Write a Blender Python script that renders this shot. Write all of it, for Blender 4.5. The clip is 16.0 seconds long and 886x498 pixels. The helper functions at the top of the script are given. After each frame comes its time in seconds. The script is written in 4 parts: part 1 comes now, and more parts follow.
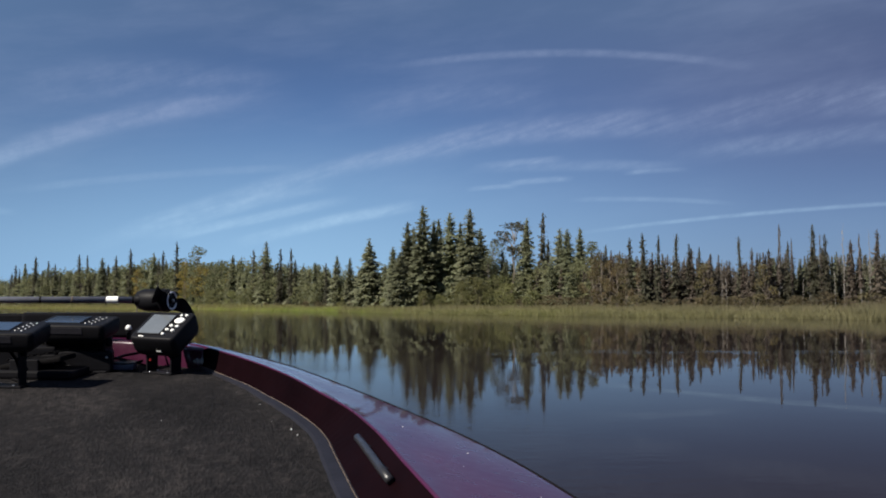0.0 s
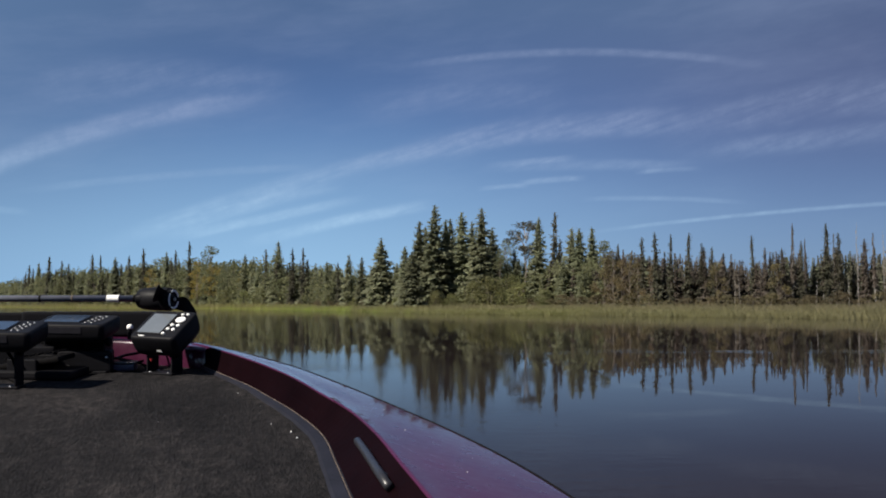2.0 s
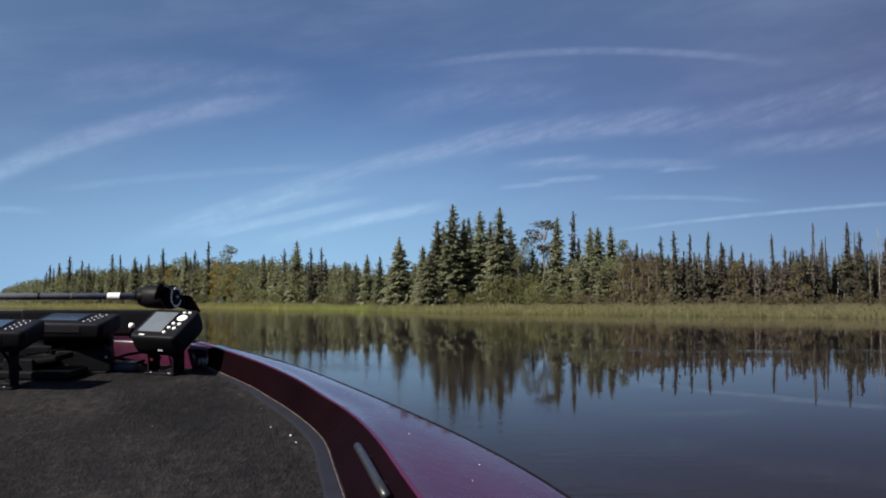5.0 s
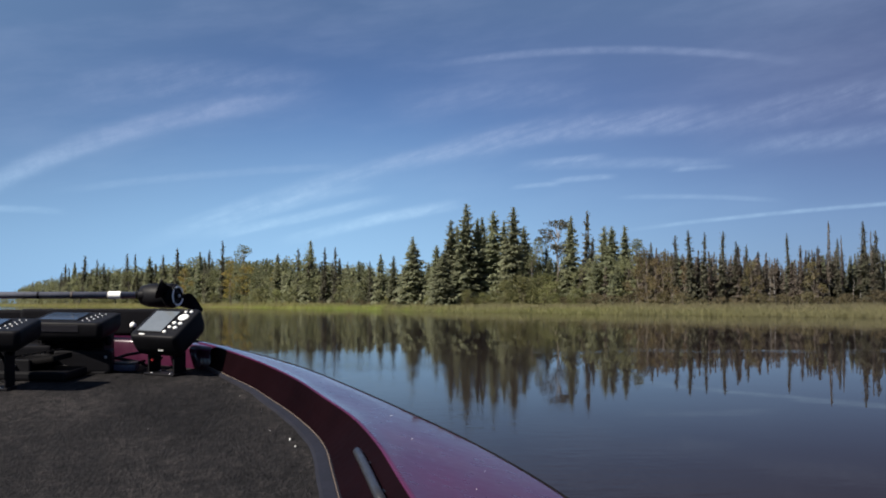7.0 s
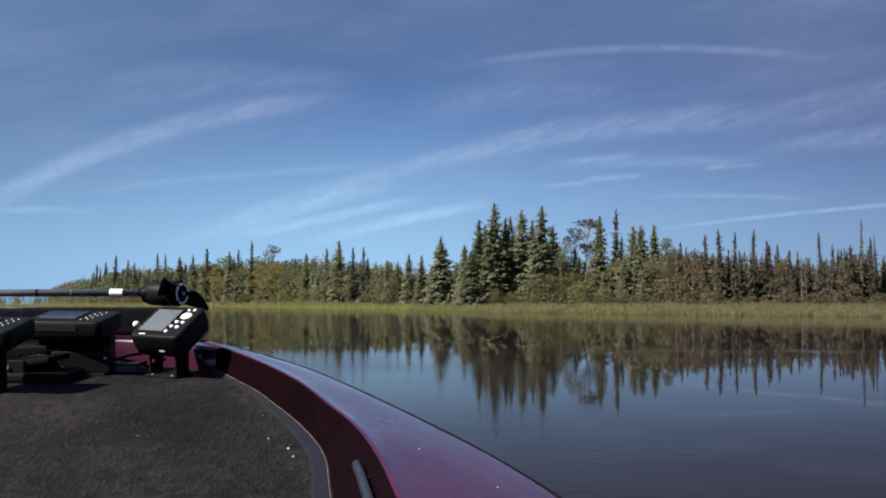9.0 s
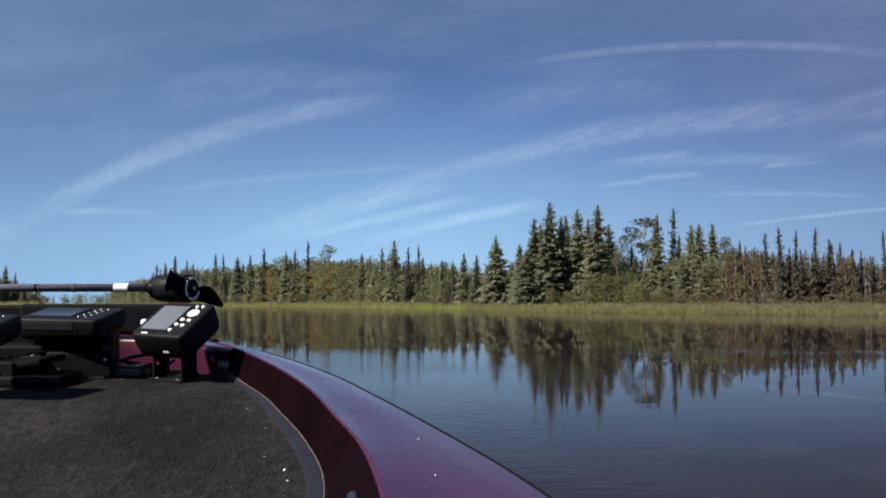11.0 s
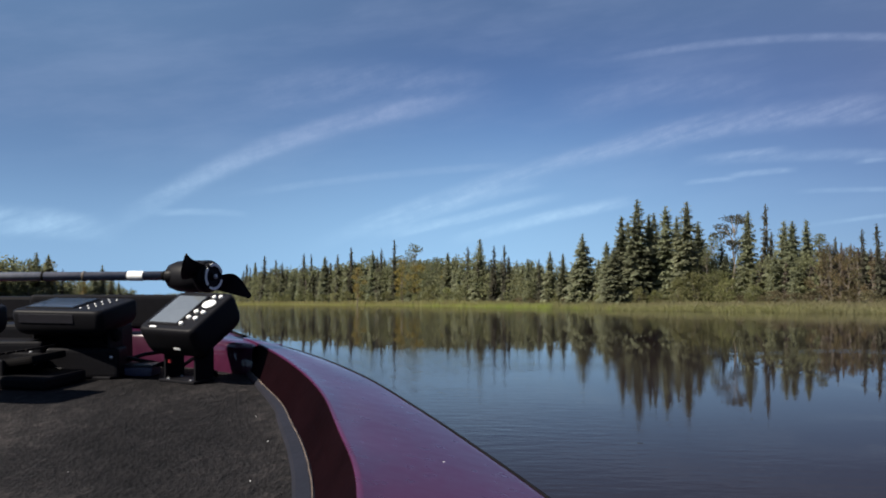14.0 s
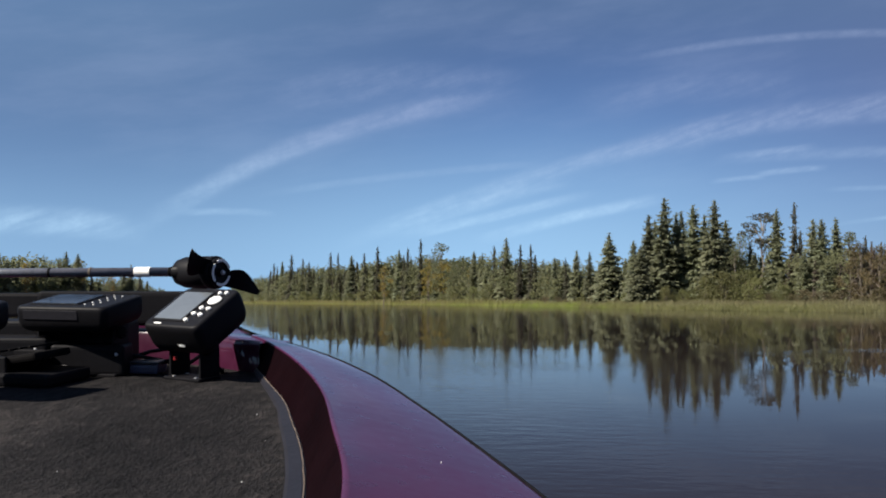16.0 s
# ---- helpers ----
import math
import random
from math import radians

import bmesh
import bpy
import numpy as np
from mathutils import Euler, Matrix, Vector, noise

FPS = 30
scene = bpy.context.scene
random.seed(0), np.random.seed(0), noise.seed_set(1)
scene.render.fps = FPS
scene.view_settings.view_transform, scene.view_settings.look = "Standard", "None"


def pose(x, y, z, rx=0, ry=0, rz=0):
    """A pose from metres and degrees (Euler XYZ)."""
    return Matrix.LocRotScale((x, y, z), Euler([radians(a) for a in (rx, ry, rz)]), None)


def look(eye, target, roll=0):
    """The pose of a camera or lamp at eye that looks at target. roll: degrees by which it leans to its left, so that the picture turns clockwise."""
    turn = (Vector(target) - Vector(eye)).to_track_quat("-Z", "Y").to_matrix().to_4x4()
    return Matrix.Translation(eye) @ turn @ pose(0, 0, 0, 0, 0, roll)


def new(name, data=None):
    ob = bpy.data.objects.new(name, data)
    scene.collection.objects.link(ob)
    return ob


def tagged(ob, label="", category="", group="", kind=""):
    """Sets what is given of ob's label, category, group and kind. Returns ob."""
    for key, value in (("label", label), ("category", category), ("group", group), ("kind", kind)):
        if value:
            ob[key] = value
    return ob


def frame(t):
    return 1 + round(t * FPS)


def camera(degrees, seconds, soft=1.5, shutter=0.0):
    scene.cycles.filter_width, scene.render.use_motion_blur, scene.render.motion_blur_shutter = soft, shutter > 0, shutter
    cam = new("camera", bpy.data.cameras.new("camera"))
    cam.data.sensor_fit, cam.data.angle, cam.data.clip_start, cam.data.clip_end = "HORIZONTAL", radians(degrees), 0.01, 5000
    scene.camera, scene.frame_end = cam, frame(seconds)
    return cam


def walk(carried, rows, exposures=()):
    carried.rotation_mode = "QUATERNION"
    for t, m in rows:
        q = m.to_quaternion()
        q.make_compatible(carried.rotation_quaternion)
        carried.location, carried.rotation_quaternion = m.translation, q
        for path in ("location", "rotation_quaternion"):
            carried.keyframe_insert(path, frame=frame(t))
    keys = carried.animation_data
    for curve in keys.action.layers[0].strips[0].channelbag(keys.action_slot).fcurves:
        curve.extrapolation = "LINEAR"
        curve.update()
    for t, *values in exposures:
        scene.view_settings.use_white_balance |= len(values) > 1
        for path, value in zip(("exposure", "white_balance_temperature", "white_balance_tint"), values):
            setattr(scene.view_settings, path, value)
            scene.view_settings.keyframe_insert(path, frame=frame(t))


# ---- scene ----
cam = camera(45.0, 16.0, soft=1.9)
# seconds, place over the boat (x, y, z), turn to the left, look upwards
ROWS = [
    (0, -0.192, -1.153, 0.833, -6.28, 3.07),
    (0.5, -0.186, -1.135, 0.832, -6.15, 3.06),
    (1, -0.177, -1.108, 0.832, -5.96, 3.07),
    (1.5, -0.170, -1.087, 0.831, -5.81, 3.06),
    (2, -0.163, -1.063, 0.831, -5.64, 3.04),
    (2.5, -0.154, -1.033, 0.830, -5.43, 3.04),
    (3, -0.147, -1.011, 0.829, -5.27, 3.04),
    (3.5, -0.140, -0.987, 0.829, -5.10, 3.04),
    (4, -0.134, -0.966, 0.828, -4.95, 3.02),
    (6.5, -0.102, -0.852, 0.825, -4.14, 2.99),
    (7, -0.094, -0.821, 0.824, -3.92, 2.98),
    (7.5, -0.085, -0.784, 0.823, -3.65, 2.98),
    (8, -0.074, -0.741, 0.822, -3.34, 2.98),
    (8.5, -0.061, -0.686, 0.821, -2.94, 2.97),
    (9, -0.044, -0.612, 0.819, -2.40, 2.96),
    (11.5, 0.041, -0.114, 0.803, 1.45, 2.95),
    (12, 0.055, -0.010, 0.798, 2.36, 2.94),
    (12.5, 0.068, 0.085, 0.794, 3.25, 2.91),
    (13, 0.080, 0.158, 0.790, 4.03, 2.90),
    (13.5, 0.090, 0.211, 0.787, 4.66, 2.89),
    (14, 0.099, 0.248, 0.784, 5.19, 2.89),
    (14.5, 0.108, 0.275, 0.782, 5.64, 2.87),
    (15, 0.118, 0.295, 0.780, 6.03, 2.85),
    (15.5, 0.127, 0.307, 0.778, 6.36, 2.85),
    (16, 0.134, 0.315, 0.777, 6.61, 2.84),
]
walk(cam, [(t, pose(x, y, z, 90 + up, 0, turn)) for t, x, y, z, turn, up in ROWS], [(0.0, 0.84), (4.0, 0.84), (6.5, 1.06), (16.0, 1.06)])

# ---- world, sun and exposure ----
HEADING = 2.4  # degrees between the plan's bearings and the line of sight along the boat
SUN_AZ, SUN_EL = radians(-120 + HEADING), radians(42)


class Graph:
    """Short hand for node trees."""

    def __init__(self, tree):
        self.tree = tree

    def node(self, kind, **settings):
        n = self.tree.nodes.new(kind)
        for key, value in settings.items():
            n.inputs[key.replace("_", " ")].default_value = value
        return n

    def link(self, a, b):
        self.tree.links.new(a, b)

    def put(self, value, socket):
        if isinstance(value, (int, float)):
            socket.default_value = value
        else:
            self.link(value, socket)

    def math(self, op, a, b=0.0, c=0.0, clamp=False):
        n = self.tree.nodes.new("ShaderNodeMath")
        n.operation, n.use_clamp = op, clamp
        self.put(a, n.inputs[0]), self.put(b, n.inputs[1]), self.put(c, n.inputs[2])
        return n.outputs[0]

    def step(self, value, lo, hi):
        n = self.tree.nodes.new("ShaderNodeMapRange")
        n.interpolation_type = "SMOOTHSTEP"
        self.put(value, n.inputs[0])
        n.inputs[1].default_value, n.inputs[2].default_value = lo, hi
        return n.outputs[0]

    def join(self, x, y, z=0.0):
        n = self.tree.nodes.new("ShaderNodeCombineXYZ")
        self.put(x, n.inputs[0]), self.put(y, n.inputs[1]), self.put(z, n.inputs[2])
        return n.outputs[0]

    def noise(self, vector, scale, detail=4.0, rough=0.55):
        n = self.tree.nodes.new("ShaderNodeTexNoise")
        if vector is not None:
            self.link(vector, n.inputs["Vector"])
        n.inputs["Scale"].default_value, n.inputs["Detail"].default_value, n.inputs["Roughness"].default_value = scale, detail, rough
        return n.outputs["Fac"]

    def ramp(self, value, stops):
        n = self.tree.nodes.new("ShaderNodeValToRGB")
        self.put(value, n.inputs[0])
        while len(n.color_ramp.elements) < len(stops):
            n.color_ramp.elements.new(0.5)
        for e, (at, colour) in zip(n.color_ramp.elements, stops):
            e.position, e.color = at, (*colour, 1)
        return n.outputs[0]

    def mix(self, fac, a, b):
        n = self.tree.nodes.new("ShaderNodeMix")
        n.data_type = "RGBA"
        self.put(fac, n.inputs[0])
        for value, socket in ((a, n.inputs[6]), (b, n.inputs[7])):
            if isinstance(value, tuple):
                socket.default_value = (*value, 1)
            else:
                self.link(value, socket)
        return n.outputs[2]


def make_world():
    w = bpy.data.worlds.new("sky")
    scene.world = w
    w.use_nodes = True
    g = Graph(w.node_tree)
    g.tree.nodes.clear()
    sky = g.tree.nodes.new("ShaderNodeTexSky")
    sky.sky_type, sky.sun_disc = "NISHITA", False
    sky.sun_elevation, sky.sun_rotation = SUN_EL, SUN_AZ
    sky.air_density, sky.dust_density, sky.ozone_density, sky.altitude = 1.0, 0.35, 3.0, 300
    coords = g.tree.nodes.new("ShaderNodeTexCoord").outputs["Generated"]
    split = g.tree.nodes.new("ShaderNodeSeparateXYZ")
    g.link(coords, split.inputs[0])
    x, y, z = split.outputs
    u = g.math("SUBTRACT", g.math("ARCTAN2", x, y), radians(HEADING))
    v = g.math("DIVIDE", z, g.math("SQRT", g.math("ADD", g.math("MULTIPLY", x, x), g.math("MULTIPLY", y, y))))
    uv = g.join(u, v)
    warp = g.math("SUBTRACT", g.noise(uv, 9.0, 3.0), 0.5)
    fine = g.noise(g.join(g.math("MULTIPLY", u, 14.0), g.math("MULTIPLY", g.math("SUBTRACT", v, g.math("MULTIPLY", u, 0.33)), 75.0)), 1.0, 5.0, 0.6)
    fine = g.step(fine, 0.3, 0.72)
    mottle = g.step(g.noise(uv, 75.0, 4.0, 0.65), 0.33, 0.67)
    total = None
    # cirrus streaks and trails: start, middle and end as bearing and height, half width, strength, grain
    for (u0, v0), (u1, v1), (u2, v2), wide, power, grain in CIRRUS + TRAILS + WISPS:
        b = ((v2 - v0) - (v1 - v0) * ((u2 - u0) / (u1 - u0))) / ((u2 - u0) * (u2 - u1))
        s = (v1 - v0) / (u1 - u0) - b * (u1 - u0)
        du = g.math("SUBTRACT", u, u0)
        line = g.math("ADD", g.math("MULTIPLY", g.math("ADD", g.math("MULTIPLY", du, b), s), du), v0)
        off = g.math("DIVIDE", g.math("ADD", g.math("SUBTRACT", v, line), g.math("MULTIPLY", warp, wide * 1.1 * grain)), wide)
        square = g.math("MULTIPLY", off, off)
        band = g.math("EXPONENT", g.math("MULTIPLY", g.math("MULTIPLY", square, g.math("ADD", g.math("MULTIPLY", square, 0.55), 0.45)), -1.0))
        span = (u2 - u0) * 0.22
        ends = g.math("MULTIPLY", g.step(u, u0 - span * 0.4, u0 + span), g.math("SUBTRACT", 1.0, g.step(u, u2 - span, u2 + span * 0.4)))
        body = g.math("MULTIPLY", g.math("MULTIPLY", band, ends), power)
        body = g.math("MULTIPLY", body, g.math("ADD", g.math("MULTIPLY", fine, grain), 1.0 - grain * 0.75))
        body = g.math("MULTIPLY", body, g.math("ADD", g.math("MULTIPLY", mottle, 0.42), 0.78))
        total = body if total is None else g.math("ADD", total, body)
    veil = g.step(g.noise(g.join(g.math("MULTIPLY", u, 2.2), g.math("MULTIPLY", g.math("SUBTRACT", v, g.math("MULTIPLY", u, 0.12)), 8.0)), 1.7, 6.0, 0.6), 0.42, 0.75)
    veil = g.math("MULTIPLY", g.math("MULTIPLY", veil, 0.15), g.step(v, 0.02, 0.2))
    total = g.math("ADD", total, veil, clamp=True)
    tint = g.tree.nodes.new("ShaderNodeMix")
    tint.data_type, tint.blend_type = "RGBA", "MULTIPLY"
    tint.inputs[0].default_value = 1.0
    g.link(sky.outputs[0], tint.inputs[6])
    tint.inputs[7].default_value = (*SKY_TINT, 1)
    # thin haze that pales the sky towards the horizon
    haze = g.math("MULTIPLY", g.math("POWER", g.math("SUBTRACT", 1.0, g.step(v, -0.02, 0.30)), 2.0), 0.84)
    haze = g.math("MULTIPLY", haze, g.math("SUBTRACT", 1.0, g.math("MULTIPLY", g.step(u, -0.25, 0.55), 0.5)))
    clear = g.mix(haze, tint.outputs[2], HAZE_COLOUR)
    # deeper away from the sun and overhead; lens vignette painted in towards both sides
    aside = g.math("MULTIPLY", g.step(u, -0.08, 0.41), g.math("ADD", g.math("MULTIPLY", g.step(v, 0.05, 0.24), 0.60), 0.38))
    clear = g.mix(aside, clear, (1.98, 2.85, 5.8))
    clear = g.mix(g.math("MULTIPLY", g.step(v, 0.15, 0.32), 0.76), clear, (1.8, 3.0, 5.4))
    clear = g.mix(g.math("MULTIPLY", g.step(u, 0.20, 0.56), g.math("ADD", g.math("MULTIPLY", g.step(v, 0.06, 0.24), 0.36), 0.20)), clear, (1.5, 1.9, 3.9))
    clear = g.mix(g.math("MULTIPLY", g.step(g.math("MULTIPLY", u, -1.0), 0.07, 0.48), g.math("ADD", g.math("MULTIPLY", g.step(v, 0.05, 0.24), 0.55), 0.36)), clear, (2.1, 3.7, 6.7))
    colour = g.mix(total, clear, g.mix(g.step(v, 0.05, 0.18), LOW_CLOUD, CLOUD_COLOUR))
    back = g.node("ShaderNodeBackground", Strength=SKY_STRENGTH)
    g.link(colour, back.inputs[0])
    out = g.tree.nodes.new("ShaderNodeOutputWorld")
    g.link(back.outputs[0], out.inputs[0])


SKY_STRENGTH = 0.0298
SKY_TINT = (0.71, 0.87, 1.29)
HAZE_COLOUR = (6.5, 11.7, 17.8)
CLOUD_COLOUR = (6.9, 8.4, 12.4)
LOW_CLOUD = (8.6, 12.9, 17.2)
CIRRUS = [
    ((-0.428, 0.0720), (-0.300, 0.1425), (-0.114, 0.1890), 0.0100, 0.31, 0.55),
    ((-0.245, 0.0560), (-0.100, 0.1090), (0.085, 0.1555), 0.0076, 0.29, 0.85),
    ((0.020, 0.1430), (0.110, 0.1590), (0.290, 0.1720), 0.0115, 0.30, 0.9),
    ((-0.205, 0.0600), (-0.130, 0.0900), (-0.040, 0.1120), 0.0060, 0.22, 0.9),
    ((-0.185, 0.0630), (-0.100, 0.0830), (-0.022, 0.0995), 0.0044, 0.38, 0.75),
    ((-0.122, 0.0590), (-0.040, 0.0785), (0.042, 0.0945), 0.0052, 0.40, 0.75),
    ((0.096, 0.1289), (0.192, 0.1313), (0.291, 0.1273), 0.0050, 0.16, 0.9),
    ((-0.628, 0.0636), (-0.535, 0.0716), (-0.436, 0.0652), 0.0111, 0.36, 0.9),
]
TRAILS = [
    ((0.018, 0.2255), (0.135, 0.2375), (0.340, 0.2195), 0.0036, 0.21, 0.5),
    ((0.200, 0.0688), (0.315, 0.0806), (0.553, 0.0900), 0.0018, 0.27, 0.5),
    ((-0.320, 0.1910), (-0.201, 0.2076), (-0.080, 0.2010), 0.0165, 0.15, 0.9),
    ((0.270, 0.1600), (0.370, 0.1780), (0.590, 0.1800), 0.0150, 0.22, 0.9),
    ((0.280, 0.1370), (0.370, 0.1465), (0.590, 0.1510), 0.0090, 0.20, 0.9),
    ((-0.320, 0.1000), (-0.200, 0.1180), (-0.060, 0.1290), 0.0034, 0.14, 0.5),
    ((0.190, 0.0990), (0.260, 0.0985), (0.330, 0.0935), 0.0022, 0.16, 0.5),
    ((-0.030, 0.1850), (0.060, 0.1960), (0.170, 0.1900), 0.0130, 0.12, 0.9),
]
WISPS = [
    ((0.090, 0.1095), (0.112, 0.1116), (0.136, 0.1122), 0.0022, 0.26, 0.8),
    ((0.128, 0.1146), (0.157, 0.1174), (0.188, 0.1186), 0.0026, 0.26, 0.8),
    ((0.236, 0.1232), (0.262, 0.1244), (0.292, 0.1258), 0.0020, 0.20, 0.8),
    ((0.100, 0.1319), (0.136, 0.1347), (0.178, 0.1383), 0.0028, 0.22, 0.8),
    ((-0.400, 0.0813), (-0.358, 0.0833), (-0.315, 0.0815), 0.0030, 0.22, 0.7),
]
make_world()
sun_data = bpy.data.lights.new("sun", "SUN")
sun_data.energy, sun_data.angle, sun_data.color = 5.0, radians(0.55), (1.0, 0.93, 0.82)
sun = new("sun", sun_data)
sun_way = Vector((math.sin(SUN_AZ) * math.cos(SUN_EL), math.cos(SUN_AZ) * math.cos(SUN_EL), math.sin(SUN_EL)))
sun.matrix_world = look(sun_way * 300, (0, 0, 0))


# ---- materials ----
def material(name, colour=(0.5, 0.5, 0.5), rough=0.6, metal=0.0, scale=20.0, vary=0.25, bump=0.0, bump_scale=80.0, distance=0.002, coat=0.0, coat_ior=1.5, spread=0.0, spec=0.5, island=False):
    """A surface with grain at two scales, relief, and a spread of tone from object to object (or from leaf to leaf)."""
    m = bpy.data.materials.new(name)
    m.use_nodes = True
    g = Graph(m.node_tree)
    shader = g.tree.nodes["Principled BSDF"]
    place = g.tree.nodes.new("ShaderNodeTexCoord").outputs["Object"]
    low = tuple(c * (1 - vary) for c in colour)
    high = tuple(min(1.0, c * (1 + vary)) for c in colour)
    big, small = g.noise(place, scale, 4.0), g.noise(place, scale * 9.0, 3.0)
    tone = g.math("ADD", g.math("MULTIPLY", big, 0.65), g.math("MULTIPLY", small, 0.35))
    tint = g.ramp(tone, [(0.3, low), (0.5, colour), (0.7, high)])
    if spread:
        pick = g.tree.nodes.new("ShaderNodeNewGeometry").outputs["Random Per Island"] if island else g.tree.nodes.new("ShaderNodeObjectInfo").outputs["Random"]
        hsv = g.tree.nodes.new("ShaderNodeHueSaturation")
        g.link(tint, hsv.inputs["Color"])
        g.link(g.math("ADD", g.math("MULTIPLY", pick, spread), 1.0 - spread / 2), hsv.inputs["Value"])
        turn = g.math("FRACT", g.math("MULTIPLY", pick, 7.3))
        g.link(g.math("ADD", g.math("MULTIPLY", turn, 0.05 * spread), 0.5 - 0.025 * spread), hsv.inputs["Hue"])
        tint = hsv.outputs[0]
    g.link(tint, shader.inputs["Base Color"])
    g.link(g.math("ADD", g.math("MULTIPLY", small, 0.2), max(0.0, rough - 0.1)), shader.inputs["Roughness"])
    shader.inputs["Metallic"].default_value = metal
    shader.inputs["Coat Weight"].default_value = coat
    shader.inputs["Coat Roughness"].default_value = 0.05
    shader.inputs["Coat IOR"].default_value = coat_ior
    shader.inputs["Specular IOR Level"].default_value = spec
    if bump:
        relief = g.node("ShaderNodeBump", Strength=bump, Distance=distance)
        g.link(g.noise(place, bump_scale, 4.0, 0.65), relief.inputs["Height"])
        g.link(relief.outputs[0], shader.inputs["Normal"])
    return m


def foliage(name, colour, rough, **more):
    """Leaves: the plain surface, and light that passes through them."""
    m = material(name, colour, rough, **more)
    g = Graph(m.node_tree)
    shader = g.tree.nodes["Principled BSDF"]
    # each bough or leaf has its own tone
    own = g.tree.nodes.new("ShaderNodeHueSaturation")
    g.link(shader.inputs["Base Color"].links[0].from_socket, own.inputs["Color"])
    pick = g.tree.nodes.new("ShaderNodeNewGeometry").outputs["Random Per Island"]
    g.link(g.math("ADD", g.math("MULTIPLY", pick, 0.5), 0.75), own.inputs["Value"])
    g.link(g.math("ADD", g.math("MULTIPLY", g.math("FRACT", g.math("MULTIPLY", pick, 5.7)), 0.03), 0.485), own.inputs["Hue"])
    g.link(own.outputs[0], shader.inputs["Base Color"])
    glow = g.tree.nodes.new("ShaderNodeBsdfTranslucent")
    g.link(own.outputs[0], glow.inputs["Color"])
    blend = g.node("ShaderNodeMixShader", Fac=0.58)
    g.link(shader.outputs[0], blend.inputs[1])
    g.link(glow.outputs[0], blend.inputs[2])
    g.link(blend.outputs[0], g.tree.nodes["Material Output"].inputs["Surface"])
    return m


def water_material():
    m = bpy.data.materials.new("lake_water")
    m.use_nodes = True
    g = Graph(m.node_tree)
    shader = g.tree.nodes["Principled BSDF"]
    place = g.tree.nodes.new("ShaderNodeTexCoord").outputs["Object"]
    murk = g.noise(place, 0.08, 3.0)
    g.link(g.ramp(murk, [(0.3, (0.0118, 0.0089, 0.0094)), (0.7, (0.0158, 0.0119, 0.0120))]), shader.inputs["Base Color"])
    shader.inputs["IOR"].default_value = 1.050
    wide, fine = g.noise(place, 0.35, 2.0, 0.5), g.noise(place, 2.6, 3.0, 0.5)
    # a light breath of wind roughens some stretches and leaves others calm
    gust = g.step(g.noise(place, 0.045, 2.0), 0.38, 0.66)
    height = g.math("ADD", g.math("MULTIPLY", wide, 0.0019), g.math("MULTIPLY", g.math("MULTIPLY", fine, 0.0006), g.math("ADD", g.math("MULTIPLY", gust, 1.0), 0.45)))
    # a cat's-paw of wind on the open water ahead of the bow, torn at its edges
    split = g.tree.nodes.new("ShaderNodeSeparateXYZ")
    g.link(place, split.inputs[0])
    # further out the fine ripples run together and blur the mirror image
    g.link(g.math("ADD", g.math("MULTIPLY", g.step(split.outputs[1], 18.0, 46.0), 0.036), 0.008), shader.inputs["Roughness"])
    torn = g.math("MULTIPLY", g.math("SUBTRACT", g.noise(place, 0.16, 4.0, 0.6), 0.5), 9.0)
    side = g.math("ADD", g.math("ADD", split.outputs[0], g.math("MULTIPLY", split.outputs[1], 0.06)), torn)
    paw = g.math("SUBTRACT", 1.0, g.step(side, -1.0, 3.5))
    reach = g.math("ADD", split.outputs[1], g.math("MULTIPLY", torn, 0.5))
    paw = g.math("MULTIPLY", paw, g.math("SUBTRACT", 1.0, g.step(reach, 12.0, 20.0)))
    # and one thin line of ripples further off
    away = g.math("DIVIDE", g.math("SUBTRACT", reach, 18.0), 1.1)
    line = g.math("MULTIPLY", g.math("EXPONENT", g.math("MULTIPLY", g.math("MULTIPLY", away, away), -1.0)), g.step(split.outputs[0], 1.0, 3.0))
    paw = g.math("ADD", paw, g.math("MULTIPLY", line, g.step(g.noise(place, 0.7, 3.0), 0.42, 0.62)))
    ruffle = g.tree.nodes.new("ShaderNodeVectorMath")
    ruffle.operation = "MULTIPLY"
    g.link(place, ruffle.inputs[0])
    ruffle.inputs[1].default_value = (0.55, 1.0, 1.0)
    height = g.math("ADD", height, g.math("MULTIPLY", g.math("MULTIPLY", g.noise(ruffle.outputs[0], 7.0, 3.0, 0.6), 0.0034), paw))
    relief = g.node("ShaderNodeBump", Strength=1.0, Distance=1.0)
    g.link(height, relief.inputs["Height"])
    g.link(relief.outputs[0], shader.inputs["Normal"])
    return m


